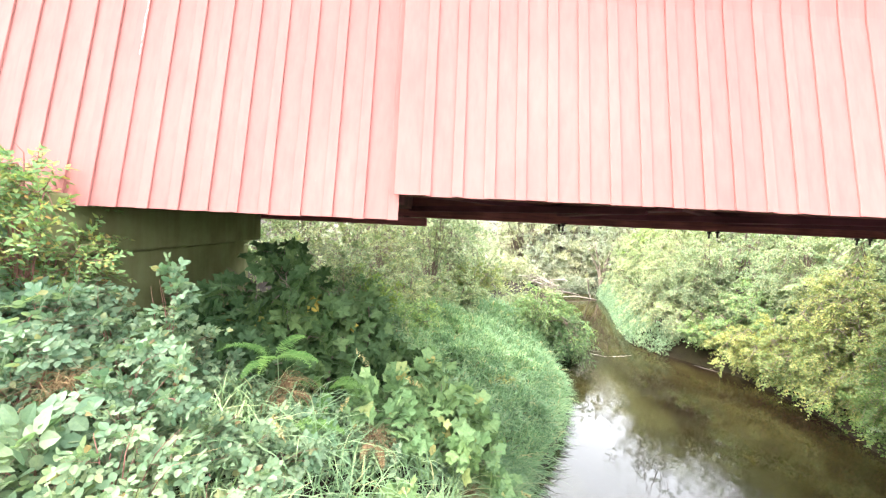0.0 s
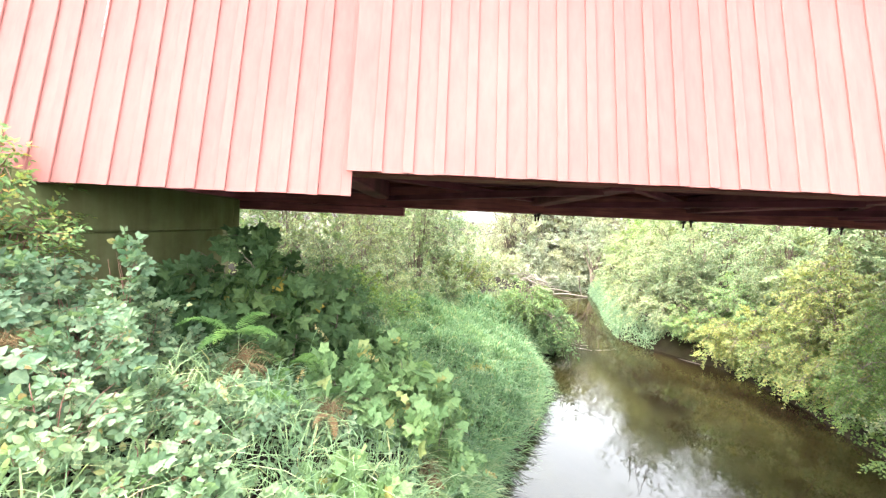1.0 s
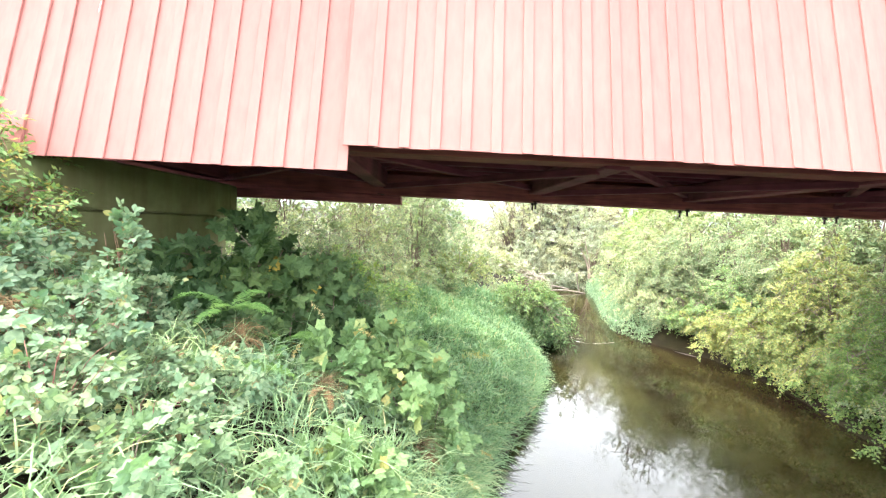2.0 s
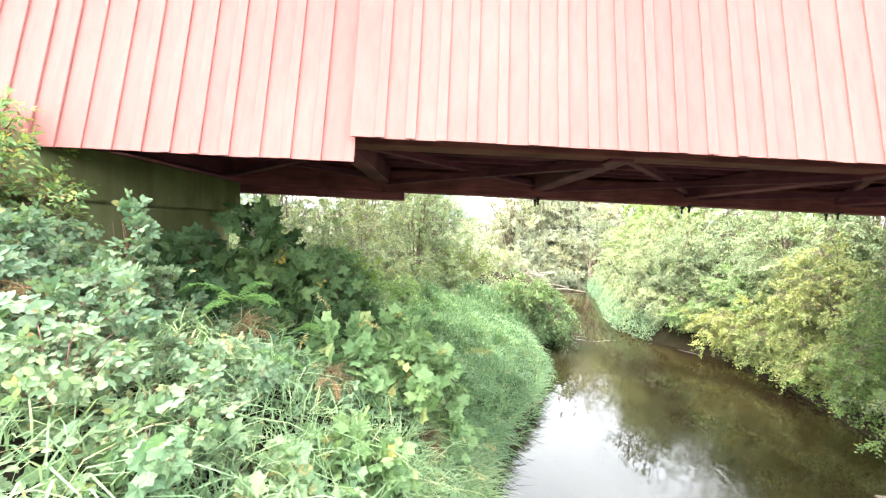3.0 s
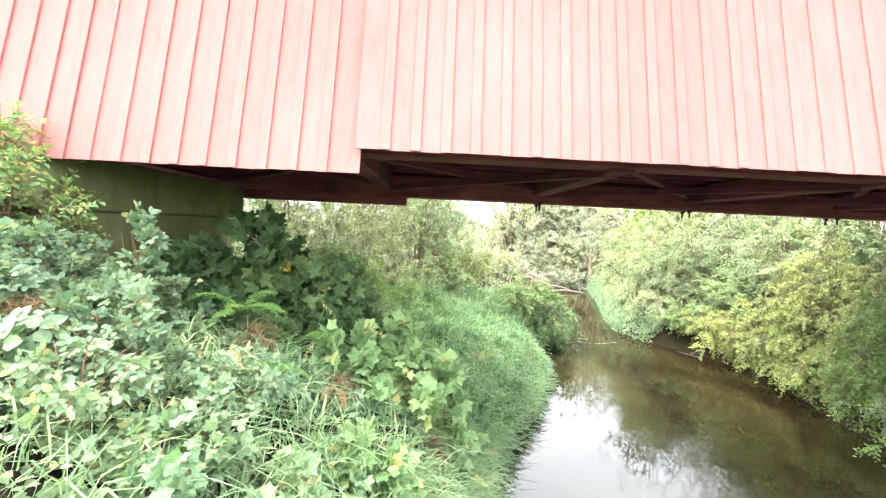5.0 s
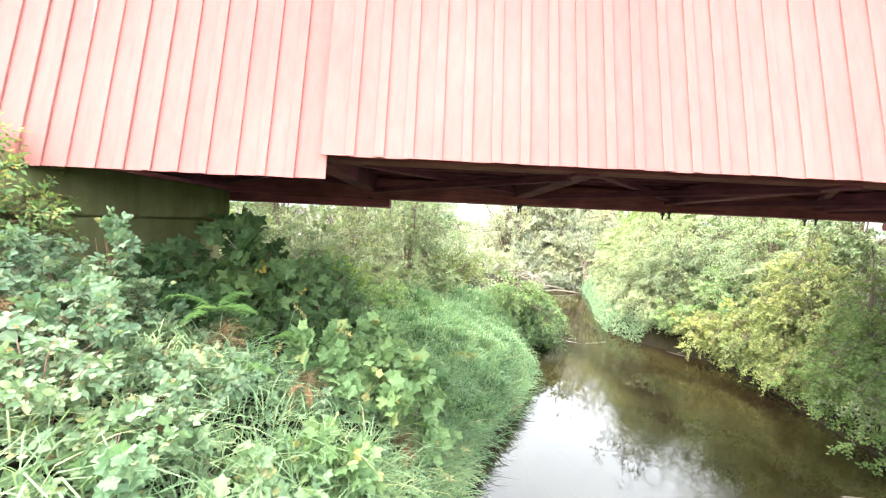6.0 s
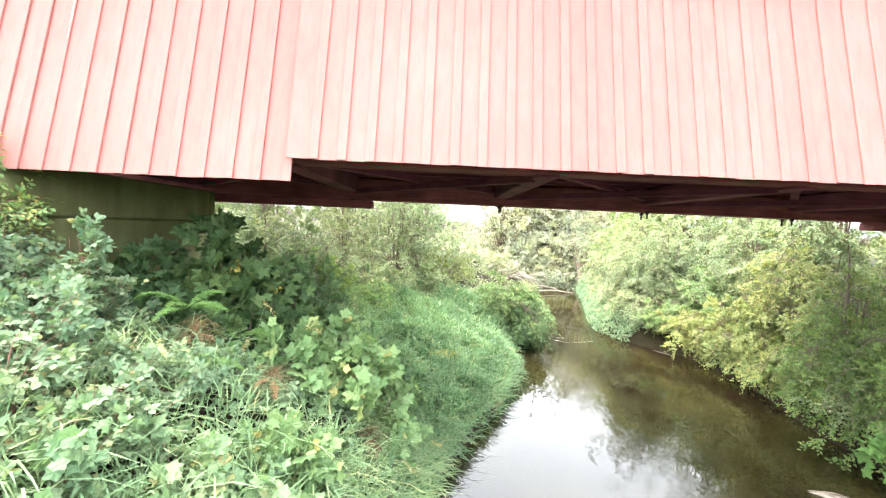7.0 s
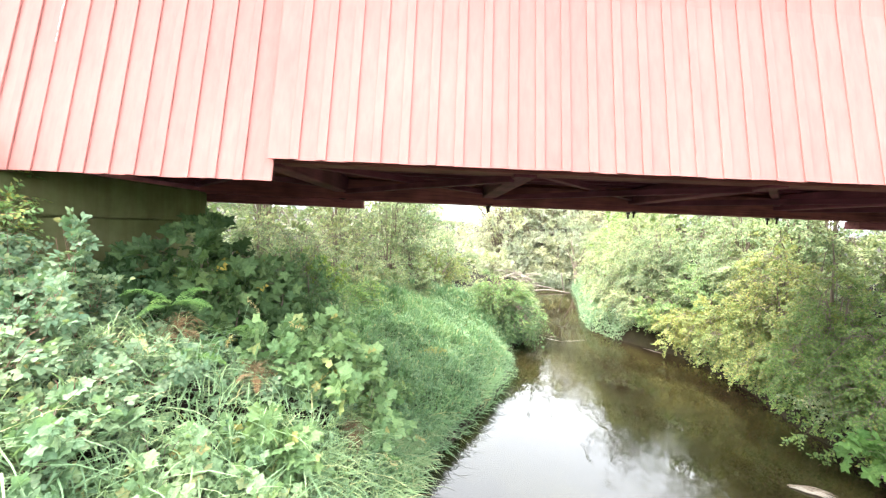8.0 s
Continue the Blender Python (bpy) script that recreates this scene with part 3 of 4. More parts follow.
box("bottom_chord", (-5.4, 3.58, 3.70), (14.2, 3.86, 4.06), CHORD, bridge, 0.01, "stained brown timber chord")
box("bottom_chord", (-5.4, 0.42, 3.86), (14.2, 0.70, 4.2), CHORD, bridge, 0.01, "stained brown timber chord")
for x0, x1 in ((-3.4, 0.13), (9.32, 12.6)):
    box("corbel", (x0, 3.575, 3.555), (x1, 3.865, 3.695), CHORD, bridge, 0.012)
for x in (-2.9, -0.235, 2.44, 5.115, 7.79, 10.46, 12.9):
    box("floor_beam", (x - 0.12, 0.5, 3.83), (x + 0.12, 3.575, 4.10), BEAM, bridge, 0.012)
    for y in (3.62, 3.83):
        bm = bmesh.new()
        bmesh.ops.create_cone(bm, segments=8, radius1=0.016, radius2=0.016, depth=0.16, cap_ends=True, matrix=Matrix.Translation((0, 0, 0.0)))
        bmesh.ops.create_cone(bm, segments=6, radius1=0.036, radius2=0.036, depth=0.035, cap_ends=True, matrix=Matrix.Translation((0, 0, 0.02)))
        bmesh.ops.create_cube(bm, size=1.0, matrix=Matrix.Translation((0, 0, 0.048)) @ Matrix.Diagonal((0.12, 0.1, 0.014, 1)))
        me = bpy.data.meshes.new("truss_rod")
        bm.to_mesh(me)
        bm.free()
        hang("truss_rod", me, IRON, bridge, (x + 0.02, y, 3.652 + (0.012 if y < 3.7 else 0)), "black iron rod end with nut")


def brace(a, b, w, h, mat, name="lateral_brace"):
    a, b = Vector(a), Vector(b)
    d = b - a
    ob = hang(name, box_mesh(name, d.length, w, h, 0.006), mat, bridge, (a + b) / 2)
    ob.rotation_euler = (0, -math.asin(d.z / d.length), math.atan2(d.y, d.x))
    return ob


xs = (-2.9, -0.235, 2.44, 5.115, 7.79, 10.46, 12.9)
for a, b in zip(xs, xs[1:]):
    brace((a + 0.1, 0.72, 3.93), (b - 0.1, 3.5, 3.93), 0.09, 0.08, DECK)
    brace((a + 0.1, 3.5, 3.84), (b - 0.1, 0.72, 3.84), 0.09, 0.08, DECK)
for y in (0.85, 1.3, 1.75, 2.2, 2.65, 3.1, 3.45):
    box("stringer", (-5.4, y - 0.05, 4.11), (14.2, y + 0.05, 4.36), DECK, bridge, 0.006)
for i in range(64):
    box("deck_plank", (-5.4 + i * 0.306, 0.45, 4.365), (-5.4 + i * 0.306 + 0.3035, 3.95, 4.43), DECK, bridge, 0.004)

# concrete piers at both banks
for px, flip, lab in ((-2.57, 1, "green-stained mossy concrete bridge pier behind brambles"), (12.0, -1, "mossy concrete bridge pier behind creekside shrubs")):
    lo = lambda a, b: (min(px - flip * a, px - flip * b), max(px - flip * a, px - flip * b))
    pier = thing("bridge_pier", lab, "pier", (px - flip * 0.6, 1.9, 1.2), "piers of the bridge")
    x0, x1 = lo(0.0, 1.25)
    box("cap", (x0, -0.12, 3.215), (x1, 3.22, 3.722), CONCRETE, pier, 0.02)
    x0, x1 = lo(0.012, 1.2)
    box("end_block", (x0, 3.22, 3.215), (x1, 3.46, 3.715), CONCRETE, pier, 0.03)
    x2, x3 = lo(0.45, 1.2)
    box("seat", (x2, 3.46, 3.1), (x3, 4.0, 3.55), CONCRETE, pier, 0.03)
    x0, x1 = lo(0.06, 1.2)
    box("stem", (x0, 0.3, 1.0), (x1, 2.75, 3.212), CONCRETE, pier, 0.02)
    x0, x1 = lo(0.2, 1.1)
    box("stem", (x0, 2.75, 1.0), (x1, 3.3, 3.212), CONCRETE, pier, 0.02)
    box("stem", (x2, 3.3, 1.0), (x3, 3.95, 3.095), CONCRETE, pier, 0.02)

# ---- left bank, before the bridge ----
rng = np.random.default_rng(11)


def patch(n, x0, x1, y0, y1, rng):
    return np.stack([rng.uniform(x0, x1, n), rng.uniform(y0, y1, n)], -1)


def on_left(xy, lo=0.05, hi=99):
    d = bank_left(xy[:, 1]) - xy[:, 0]
    return xy[(d > lo) & (d < hi)]


def on_right(xy, lo=0.05, hi=99):
    d = xy[:, 0] - bank_right(xy[:, 1])
    return xy[(d > lo) & (d < hi)]


LOBED, ROUNDED, SMALL, LANCE, TREFOIL, FINGERS = leaf_lobed(0.33, 0.28, 1.3), leaf_lobed(0.35, 0.19, 1.1), leaf_small(), leaf_lance(), leaf_trefoil(), leaf_bramble()


def cover(name, label, xy, height, tpl, size, mat, rng, face=(0, -0.2, 0.9)):
    """Low leafy ground cover over a stretch of bank, in one mesh."""
    n = len(xy)
    at = np.concatenate([xy, (ground_z(xy[:, 0], xy[:, 1]) + height * rng.uniform(0.05, 1, n) ** 1.3 + np.maximum(0.03 - ground_z(xy[:, 0], xy[:, 1]), 0))[:, None]], 1)
    v, f = leaf_arrays(tpl, at, rng.normal(0, 0.5, (n, 3)) + np.array(face), size * rng.uniform(0.6, 1.25, n), rng, 0.3)
    ob = hang(name, mesh_np(name, v, tris=f), mat)
    return tagged(ob, label, "plants", kind="stuff")


blades("grass", "long pale green bank grass", "grass", on_left(patch(1500, -1.2, 1.3, -1.75, 0.2, rng), 0.1), 0.38, 0.010, GRASS, rng, 1.15, lift=0.14)
blades("grass", "short grass between the shrubs", "grass", on_left(patch(8000, -5, 1.4, -3.5, 3.2, rng), 0.1), 0.25, 0.008, GRASS, rng, 0.7)
blades("grass", "rough grass farther along the bank", "grass", on_left(patch(9000, -10, 1.0, -11, -3.0, rng), 0.1), 0.3, 0.012, GRASS, rng, 0.8)
blades("grass", "rough grass on the far bank", "grass", on_right(patch(5000, 6.5, 14, -11, 0.5, rng), 0.1), 0.3, 0.012, GRASS, rng, 0.8)
def swell(xy):
    """Clumps: how tall the grass stands, from 0.45 to 1."""
    x, y = xy[:, 0], xy[:, 1]
    return 0.72 + 0.16 * np.sin(4.1 * x + 1.7 * y) * np.cos(2.9 * y - 1.3 * x) + 0.12 * np.sin(9.0 * x - 4.0 * y + 1) * np.cos(7.0 * y + 3.0 * x)


# the dark blades stay low: shade between the clumps lies in their colour
for count, tall, mat, lab in ((36000, 0.17, REED, "soft green canary grass overhanging the water"), (13000, 0.19, DARKREED, "canary grass coloured darker for the shade in the clumps' hollows"), (5000, 0.26, GRASS, "taller pale grass tips in the canary grass")):
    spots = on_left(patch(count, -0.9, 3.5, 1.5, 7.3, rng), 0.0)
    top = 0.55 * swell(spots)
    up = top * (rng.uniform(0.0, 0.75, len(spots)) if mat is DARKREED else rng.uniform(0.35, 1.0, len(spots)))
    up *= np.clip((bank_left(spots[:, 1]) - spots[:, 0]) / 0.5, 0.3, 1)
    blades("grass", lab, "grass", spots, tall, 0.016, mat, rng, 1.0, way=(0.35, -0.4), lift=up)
blades("grass", "bleached grass at the water's edge", "grass", on_left(patch(3500, 0.4, 2.2, -1.5, 1.6, rng), -0.03, 0.8), 0.4, 0.011, STRAW, rng, 0.95, way=(0.5, -0.2))
blades("grass", "coarse green grass at the water's edge", "grass", on_left(patch(6000, 0.4, 2.2, -1.5, 2.2, rng), -0.03, 0.7), 0.36, 0.012, GRASS, rng, 0.9, way=(0.6, -0.2))
blades("grass", "canary grass bending over the water's edge", "grass", on_left(patch(7000, 0.6, 3.6, 0.4, 7.2, rng), 0.0, 0.4), 0.36, 0.017, REED, rng, 0.9, way=(0.4, -0.3))
blades("grass", "tall green grass behind the grassy mound", "grass", on_left(patch(6000, -0.5, 3.8, 6.8, 9.6, rng), 0.02), 0.42, 0.016, REED, rng, 0.75)
blades("grass", "grass hanging over the water's edge", "grass", on_left(patch(12000, 0.8, 3.6, -0.6, 7.0, rng), -0.10, 0.10), 0.23, 0.015, REED, rng, 1.1, way=(1.0, -0.25))
cover("undergrowth", "low leafy undergrowth on the near bank", on_left(patch(3600, -3.5, 1.3, -3.2, 1.2, rng), 0.15), 0.30, TREFOIL, 0.11, BRAMBLE, rng)
cover("undergrowth", "low leafy undergrowth farther along the bank", on_left(patch(2600, -9, 0.8, -10, -3.0, rng), 0.3), 0.35, TREFOIL, 0.13, BRAMBLE, rng)
cover("undergrowth", "low leafy undergrowth in the bridge's shade", on_left(patch(4200, -4.5, 0.6, 1.0, 4.5, rng), 1.0), 0.3, SMALL, 0.09, THIMBLE, rng)
cover("undergrowth", "low leafy undergrowth behind the bridge", on_left(patch(8000, -9, 5.0, 4.2, 18, rng), 0.8), 0.35, SMALL, 0.11, WILLOW, rng)
# dark leaves here paint the shaded recesses behind the far shrubs
cover("undergrowth", "low leafy undergrowth along the far bank, darkened to deepen the recesses", on_right(patch(11000, 6.4, 18, -2, 20, rng), 0.5), 0.6, SMALL, 0.10, SHADEG, rng, (-0.3, -0.3, 0.8))
def rise(x, y, top):
    return max(0.25, top - float(ground_z(x, y)))


for x, y, top, s, n in ((-1.15, -1.30, 2.68, 0.36, 340), (-1.50, -0.80, 2.85, 0.38, 420), (-2.1, -0.75, 3.2, 0.34, 380), (-1.9, -0.38, 3.02, 0.3, 340), (-2.45, -0.60, 3.35, 0.45, 480), (-2.30, -0.30, 3.40, 0.34, 480), (-1.65, -0.45, 2.75, 0.40, 420), (-1.12, -0.75, 2.45, 0.40, 400), (-0.75, -0.45, 2.25, 0.36, 320), (-1.85, 0.05, 2.70, 0.36, 340), (-3.0, -0.75, 3.55, 0.5, 420), (-1.50, 0.15, 2.48, 0.36, 330), (-0.75, -1.20, 2.35, 0.34, 320), (-1.15, 0.2, 2.25, 0.34, 280), (-0.25, 0.1, 1.95, 0.3, 180), (-2.05, -0.55, 2.85, 0.36, 360), (-0.45, 0.45, 1.95, 0.34, 260)):
    bush("bramble_bush", "pale blue-green bramble bush with rounded leaflets in threes", "bush", x, y, rise(x, y, top), s, 18, int(n * 1.55), FINGERS, 0.088, BRAMBLE, rng, "brambles on the bank", stem_mat=CANE, thick=0.004, face=(0.15, -0.55, 1.0), row=3, twig=0.25)
bush("bramble_bush", "large-leaved bramble with broad pale leaflets", "bush", -1.56, -1.25, 0.42, 0.2, 6, 22, FINGERS, 0.19, BRAMBLE, rng, "brambles on the bank", stem_mat=CANE, thick=0.006, face=(0.2, -0.3, 1.1), row=3)
for x, y, top, n in ((-1.66, -0.14, 3.27, 150), (-1.74, -0.2, 3.1, 90), (-2.10, -0.3, 3.3, 150), (-1.58, -0.02, 2.9, 80), (-2.35, -0.35, 3.4, 150)):
    bush("bramble_cane", "upright bramble cane with small pale leaves", "bush", x, y, rise(x, y, top) + 0.12, 0.09, 5, int(n * 1.2), FINGERS, 0.098, BRAMBLE, rng, "bramble canes", stem_mat=CANE, thick=0.004, droop=0.05, twig=0.09, row=4, start=0.12)
bush("rose_bush", "yellowing wild rose bush beside the bridge wall", "bush", -2.7, -0.2, 1.9, 0.42, 24, 6500, SMALL, 0.052, ROSE, rng, stem_mat=CANE, thick=0.008, lean=(0.1, 0), twig=0.16)
# part of the bridge's shade on these shrubs is in their leaf colour
for x, y, top, s, n, lab in ((-2.05, 0.75, 2.65, 0.45, 150, "maple shrub against the concrete pier, its green dimmed for shade"), (-1.60, 0.95, 2.85, 0.45, 220, "dark green bigleaf maple shrub under the bridge"), (-1.15, 1.05, 3.12, 0.5, 330, "tall dark green bigleaf maple shrub beyond the pier"), (-0.85, 1.35, 2.75, 0.5, 240, "dark green bigleaf maple shrub under the bridge"), (-0.5, 1.5, 2.3, 0.5, 200, "low dark green maple shrub in the bridge's shade"), (-1.35, 0.55, 2.45, 0.45, 210, "low dark green maple shrub in the bridge's shade"), (-0.75, 0.8, 2.2, 0.45, 200, "low dark green maple shrub in the bridge's shade"), (-0.2, 1.6, 1.95, 0.45, 150, "spreading maple shrub with green leaves dimmed for shade"), (-1.7, 1.7, 3.0, 0.6, 220, "tall dark green bigleaf maple shrub beyond the pier")):
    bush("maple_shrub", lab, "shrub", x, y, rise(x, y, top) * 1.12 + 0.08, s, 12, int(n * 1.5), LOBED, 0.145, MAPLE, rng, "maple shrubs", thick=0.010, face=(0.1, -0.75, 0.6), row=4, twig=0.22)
for x, y, h, s, n, z in ((0.42, 0.75, 1.0, 0.40, 330, 0.13), (-0.1, 0.45, 0.6, 0.36, 190, 0.12), (0.80, 0.85, 0.85, 0.36, 260, 0.12), (0.2, -0.3, 0.4, 0.35, 120, 0.11), (0.10, 1.05, 0.9, 0.35, 200, 0.12), (0.62, 1.3, 0.85, 0.36, 220, 0.12), (0.95, 1.25, 0.6, 0.3, 130, 0.11)):
    bush("thimbleberry_shrub", "bright green thimbleberry shrub with lobed leaves", "shrub", x, y, h, s, 14, int(n * 1.5), ROUNDED, z * 1.05, THIMBLE, rng, "thimbleberries", thick=0.006, face=(0.1, -0.4, 1.0), row=5, twig=0.25)


for x, y, h, s in ((-0.45, -1.75, 0.34, 0.4), (0.05, -1.75, 0.34, 0.4), (0.3, -1.2, 0.33, 0.38), (-0.3, -1.0, 0.36, 0.36), (0.45, -0.55, 0.32, 0.35), (0.5, -1.8, 0.42, 0.35), (-0.2, -1.45, 0.42, 0.4), (0.15, -0.8, 0.36, 0.38), (-0.65, -1.45, 0.45, 0.4)):
    bush("thimbleberry_shrub", "low pale green thimbleberry among long grass", "shrub", x, y, h + 0.08, s, 12, 420, ROUNDED, 0.082, LUSH, rng, "thimbleberries", thick=0.005, face=(0.0, -0.3, 1.1), row=4, twig=0.25)
blades("grass", "long bleached grass blades arching over the brambles", "grass", on_left(patch(320, -1.0, 1.2, -1.7, 0.1, rng), 0.1), 0.46, 0.012, STRAW, rng, 1.25, lift=0.08)
for x, y, h, s, n, mat in ((0.15, 1.7, 0.6, 0.45, 1500, DARKW), (0.65, 1.9, 0.55, 0.4, 1300, THIMBLE), (-0.3, 2.7, 0.5, 0.5, 1500, THIMBLE), (0.2, 2.8, 0.45, 0.5, 1300, THIMBLE), (-0.6, 3.7, 0.6, 0.6, 1800, WILLOW), (1.0, 2.2, 0.35, 0.3, 700, DARKW)):
    bush("low_shrub", "low mid-green leafy shrub on the sloping bank", "shrub", x, y, h, s, 14, n, SMALL, 0.075, mat, rng, "low shrubs", thick=0.006, face=(0.2, -0.4, 0.9), start=0.15)


def frond_mesh(length, rng, width=0.16, pairs=22):
    """One fern frond: an arching midrib with leaflets down both sides; it runs along +x from its foot."""
    t = np.linspace(0, 1, 10)
    path = np.stack([length * t * (1 - 0.12 * t), 0 * t, length * (0.75 * t - 0.72 * t ** 2)], -1)
    v1, q1 = tube_arrays(path[None], (0.004 * (1 - 0.8 * t))[None], 4)
    vs, fs, o = [v1], [], len(v1)
    for i in range(pairs):
        u = 0.14 + 0.85 * i / pairs
        p = np.array([np.interp(u, t, path[:, c]) for c in range(3)])
        w = width * length / 0.6 * min(1, (u - 0.05) * 4) * (1 - u) ** 0.55
        for sgn in (-1, 1):
            tip = p + (0.25 * w, sgn * w, -0.10 * w + rng.normal(0, 0.01))
            half = 0.42 * 0.85 * length / pairs
            vs.append(np.array([p + (-half, 0, 0), p + (half, 0, 0), (p * 0.45 + tip * 0.55) + (half * 0.9, 0, 0.012), (p * 0.45 + tip * 0.55) + (-half * 0.8, 0, 0.012), tip]))
            fs += [(o, o + 1, o + 2), (o, o + 2, o + 3), (o + 3, o + 2, o + 4)]
            o += 5
    return mesh_np("frond", np.concatenate(vs), q1, np.array(fs))


frng = np.random.default_rng(5)
FRONDS = [frond_mesh(0.55, frng), frond_mesh(0.42, frng), frond_mesh(0.6, frng, 0.14)]
for x, y, n, big, up, lab in ((-1.05, 0.22, 10, 0.82, 0.75, "light green sword fern with arching fronds"), (-0.62, 0.42, 9, 0.85, 0.5, "green sword fern among grass"), (-0.72, -0.1, 6, 0.8, 0.2, "small sword fern at the grass edge"), (0.95, 0.55, 5, 0.6, 0.1, "small fern low on the bank")):
    z = float(ground_z(x, y)) + up * 0.6
    f = thing("sword_fern", lab, "fern", (x, y, z), "ferns")
    for i in range(n):
        me = FRONDS[i % 3]
        fr = hang("frond", me, FERN, f, (x, y, z))
        fr.rotation_euler = (frng.normal(0, 0.25), 0.02 + frng.normal(0, 0.2), 2 * math.pi * i / n + frng.normal(0, 0.3))
        fr.scale = (big, big, big)
DEAD_FROND = frond_mesh(0.42, frng)
for x, y, z, n in ((0.72, 0.36, 1.10, 9), (-0.84, 0.03, 2.20, 9), (-0.12, 0.0, 1.82, 6), (-1.72, -0.95, 2.58, 5)):
    f = thing("dead_bracken", "withered rust-brown bracken clump", "fern", (x, y, z), "dead bracken")
    for i in range(n):
        fr = hang("frond", DEAD_FROND, DEAD, f, (x, y, z))
        fr.rotation_euler = (frng.normal(0, 0.6), 0.5 + frng.normal(0, 0.35), 2 * math.pi * i / n + frng.normal(0, 0.4))
        fr.scale = (0.62, 0.62, 0.66)
    t = np.linspace(0, 1, 6)
    ang, ln = frng.uniform(0, 6.28, 70), frng.uniform(0.10, 0.30, 70)
    p = np.stack([np.cos(ang)[:, None] * ln[:, None] * t ** 1.3, np.sin(ang)[:, None] * ln[:, None] * t ** 1.3, ln[:, None] * (0.75 * t - 1.15 * t ** 2.2) + 0.05], -1)
    p += np.cumsum(frng.normal(0, 0.02, p.shape), 1)
    v, q = tube_arrays(p, np.full((70, 6), 0.0018) * np.linspace(1, 0.5, 6), 3)
    tagged(hang("dry_tangle", mesh_np("dry_tangle", v, q), DEAD, f, (x, y, z)), "tangle of thin dry stems", kind="stuff")


def stalk(name, label, x, y, h, lean, mat, head, rng):
    """A grass stalk with a drooping seed head."""
    z = float(ground_z(x, y))
    ob = thing(name, label, "grass", (x, y, z), "seeding grass stalks")
    t = np.linspace(0, 1, 9)
    p = np.stack([lean[0] * t ** 2, lean[1] * t ** 2, h * (t - 0.12 * t ** 4)], -1)
    v, q = tube_arrays(p[None], np.full((1, 9), 0.0022), 4)
    hang("stem", mesh_np("stem", v, q), GRASS, ob, (x, y, z))
    at = p[-1] + np.outer(np.linspace(-0.03, 0.14, 40), unit(np.array([lean[0], lean[1], -0.15]))) + rng.normal(0, 0.006, (40, 3))
    v, f = leaf_arrays(LANCE, at, rng.normal(size=(40, 3)), np.full(40, 0.028), rng)
    hang("seed_head", mesh_np("seed_head", v, tris=f), SEED, ob, (x, y, z))


for x, y, h, lean in ((-0.45, 0.35, 0.85, (0.12, 0.0)), (-0.12, 0.2, 0.75, (0.25, 0.05)), (0.95, 0.2, 0.5, (0.18, -0.05)), (-0.25, -0.1, 0.65, (-0.1, 0.1)), (1.2, 1.0, 0.45, (0.2, 0.05)), (-0.8, -0.6, 0.6, (0.15, -0.1))):
    stalk("grass_stalk", "straw-coloured grass stalk with a nodding seed head", x, y, h, lean, SEED, 40, frng)

# a clump of yellow flowers in the canary grass
for x, y in ((1.5, 3.5), (1.66, 3.58), (1.42, 3.3)):
    z = float(ground_z(x, y))
    fl = thing("flower_clump", "small yellow flower heads above the grass", "flowers", (x, y, z), "yellow flowers")
    p = np.zeros((9, 4, 3))
    p[..., 2] = np.linspace(0, 0.42, 4)
    p[..., :2] = frng.normal(0, 0.09, (9, 1, 2)) * np.linspace(0.2, 1, 4)[:, None]
    v, q = tube_arrays(p, np.full((9, 4), 0.003), 3)
    hang("stem", mesh_np("stem", v, q), REED, fl, (x, y, z))
    at = np.repeat(p[:, -1], 8, 0) + frng.normal(0, 0.02, (72, 3))
    v, f = leaf_arrays(SMALL, at, frng.normal(0, 0.4, (72, 3)) + (0, -0.3, 1), np.full(72, 0.035), frng)
    hang("blossom", mesh_np("blossom", v, tris=f), FLOWER, fl, (x, y, z))

# ---- left bank, beyond the bridge ----
rng = np.random.default_rng(21)
# the low bush's darker leaves stand for shade beneath the willow
for x, y, h, s, n, mat, lab in ((3.75, 7.55, 1.15, 0.75, 8000, DEEPW, "dark willow shrub arching over the creek edge, shade at its base in the colour"), (3.15, 7.7, 1.75, 0.8, 8000, DARKW, "green willow shrub with a dark hollow below"), (3.6, 8.3, 1.3, 0.7, 5000, DARKW, "green willow shrub arching over the creek edge")):
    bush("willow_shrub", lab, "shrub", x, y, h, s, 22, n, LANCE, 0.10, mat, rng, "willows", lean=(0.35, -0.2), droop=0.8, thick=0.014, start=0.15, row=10)
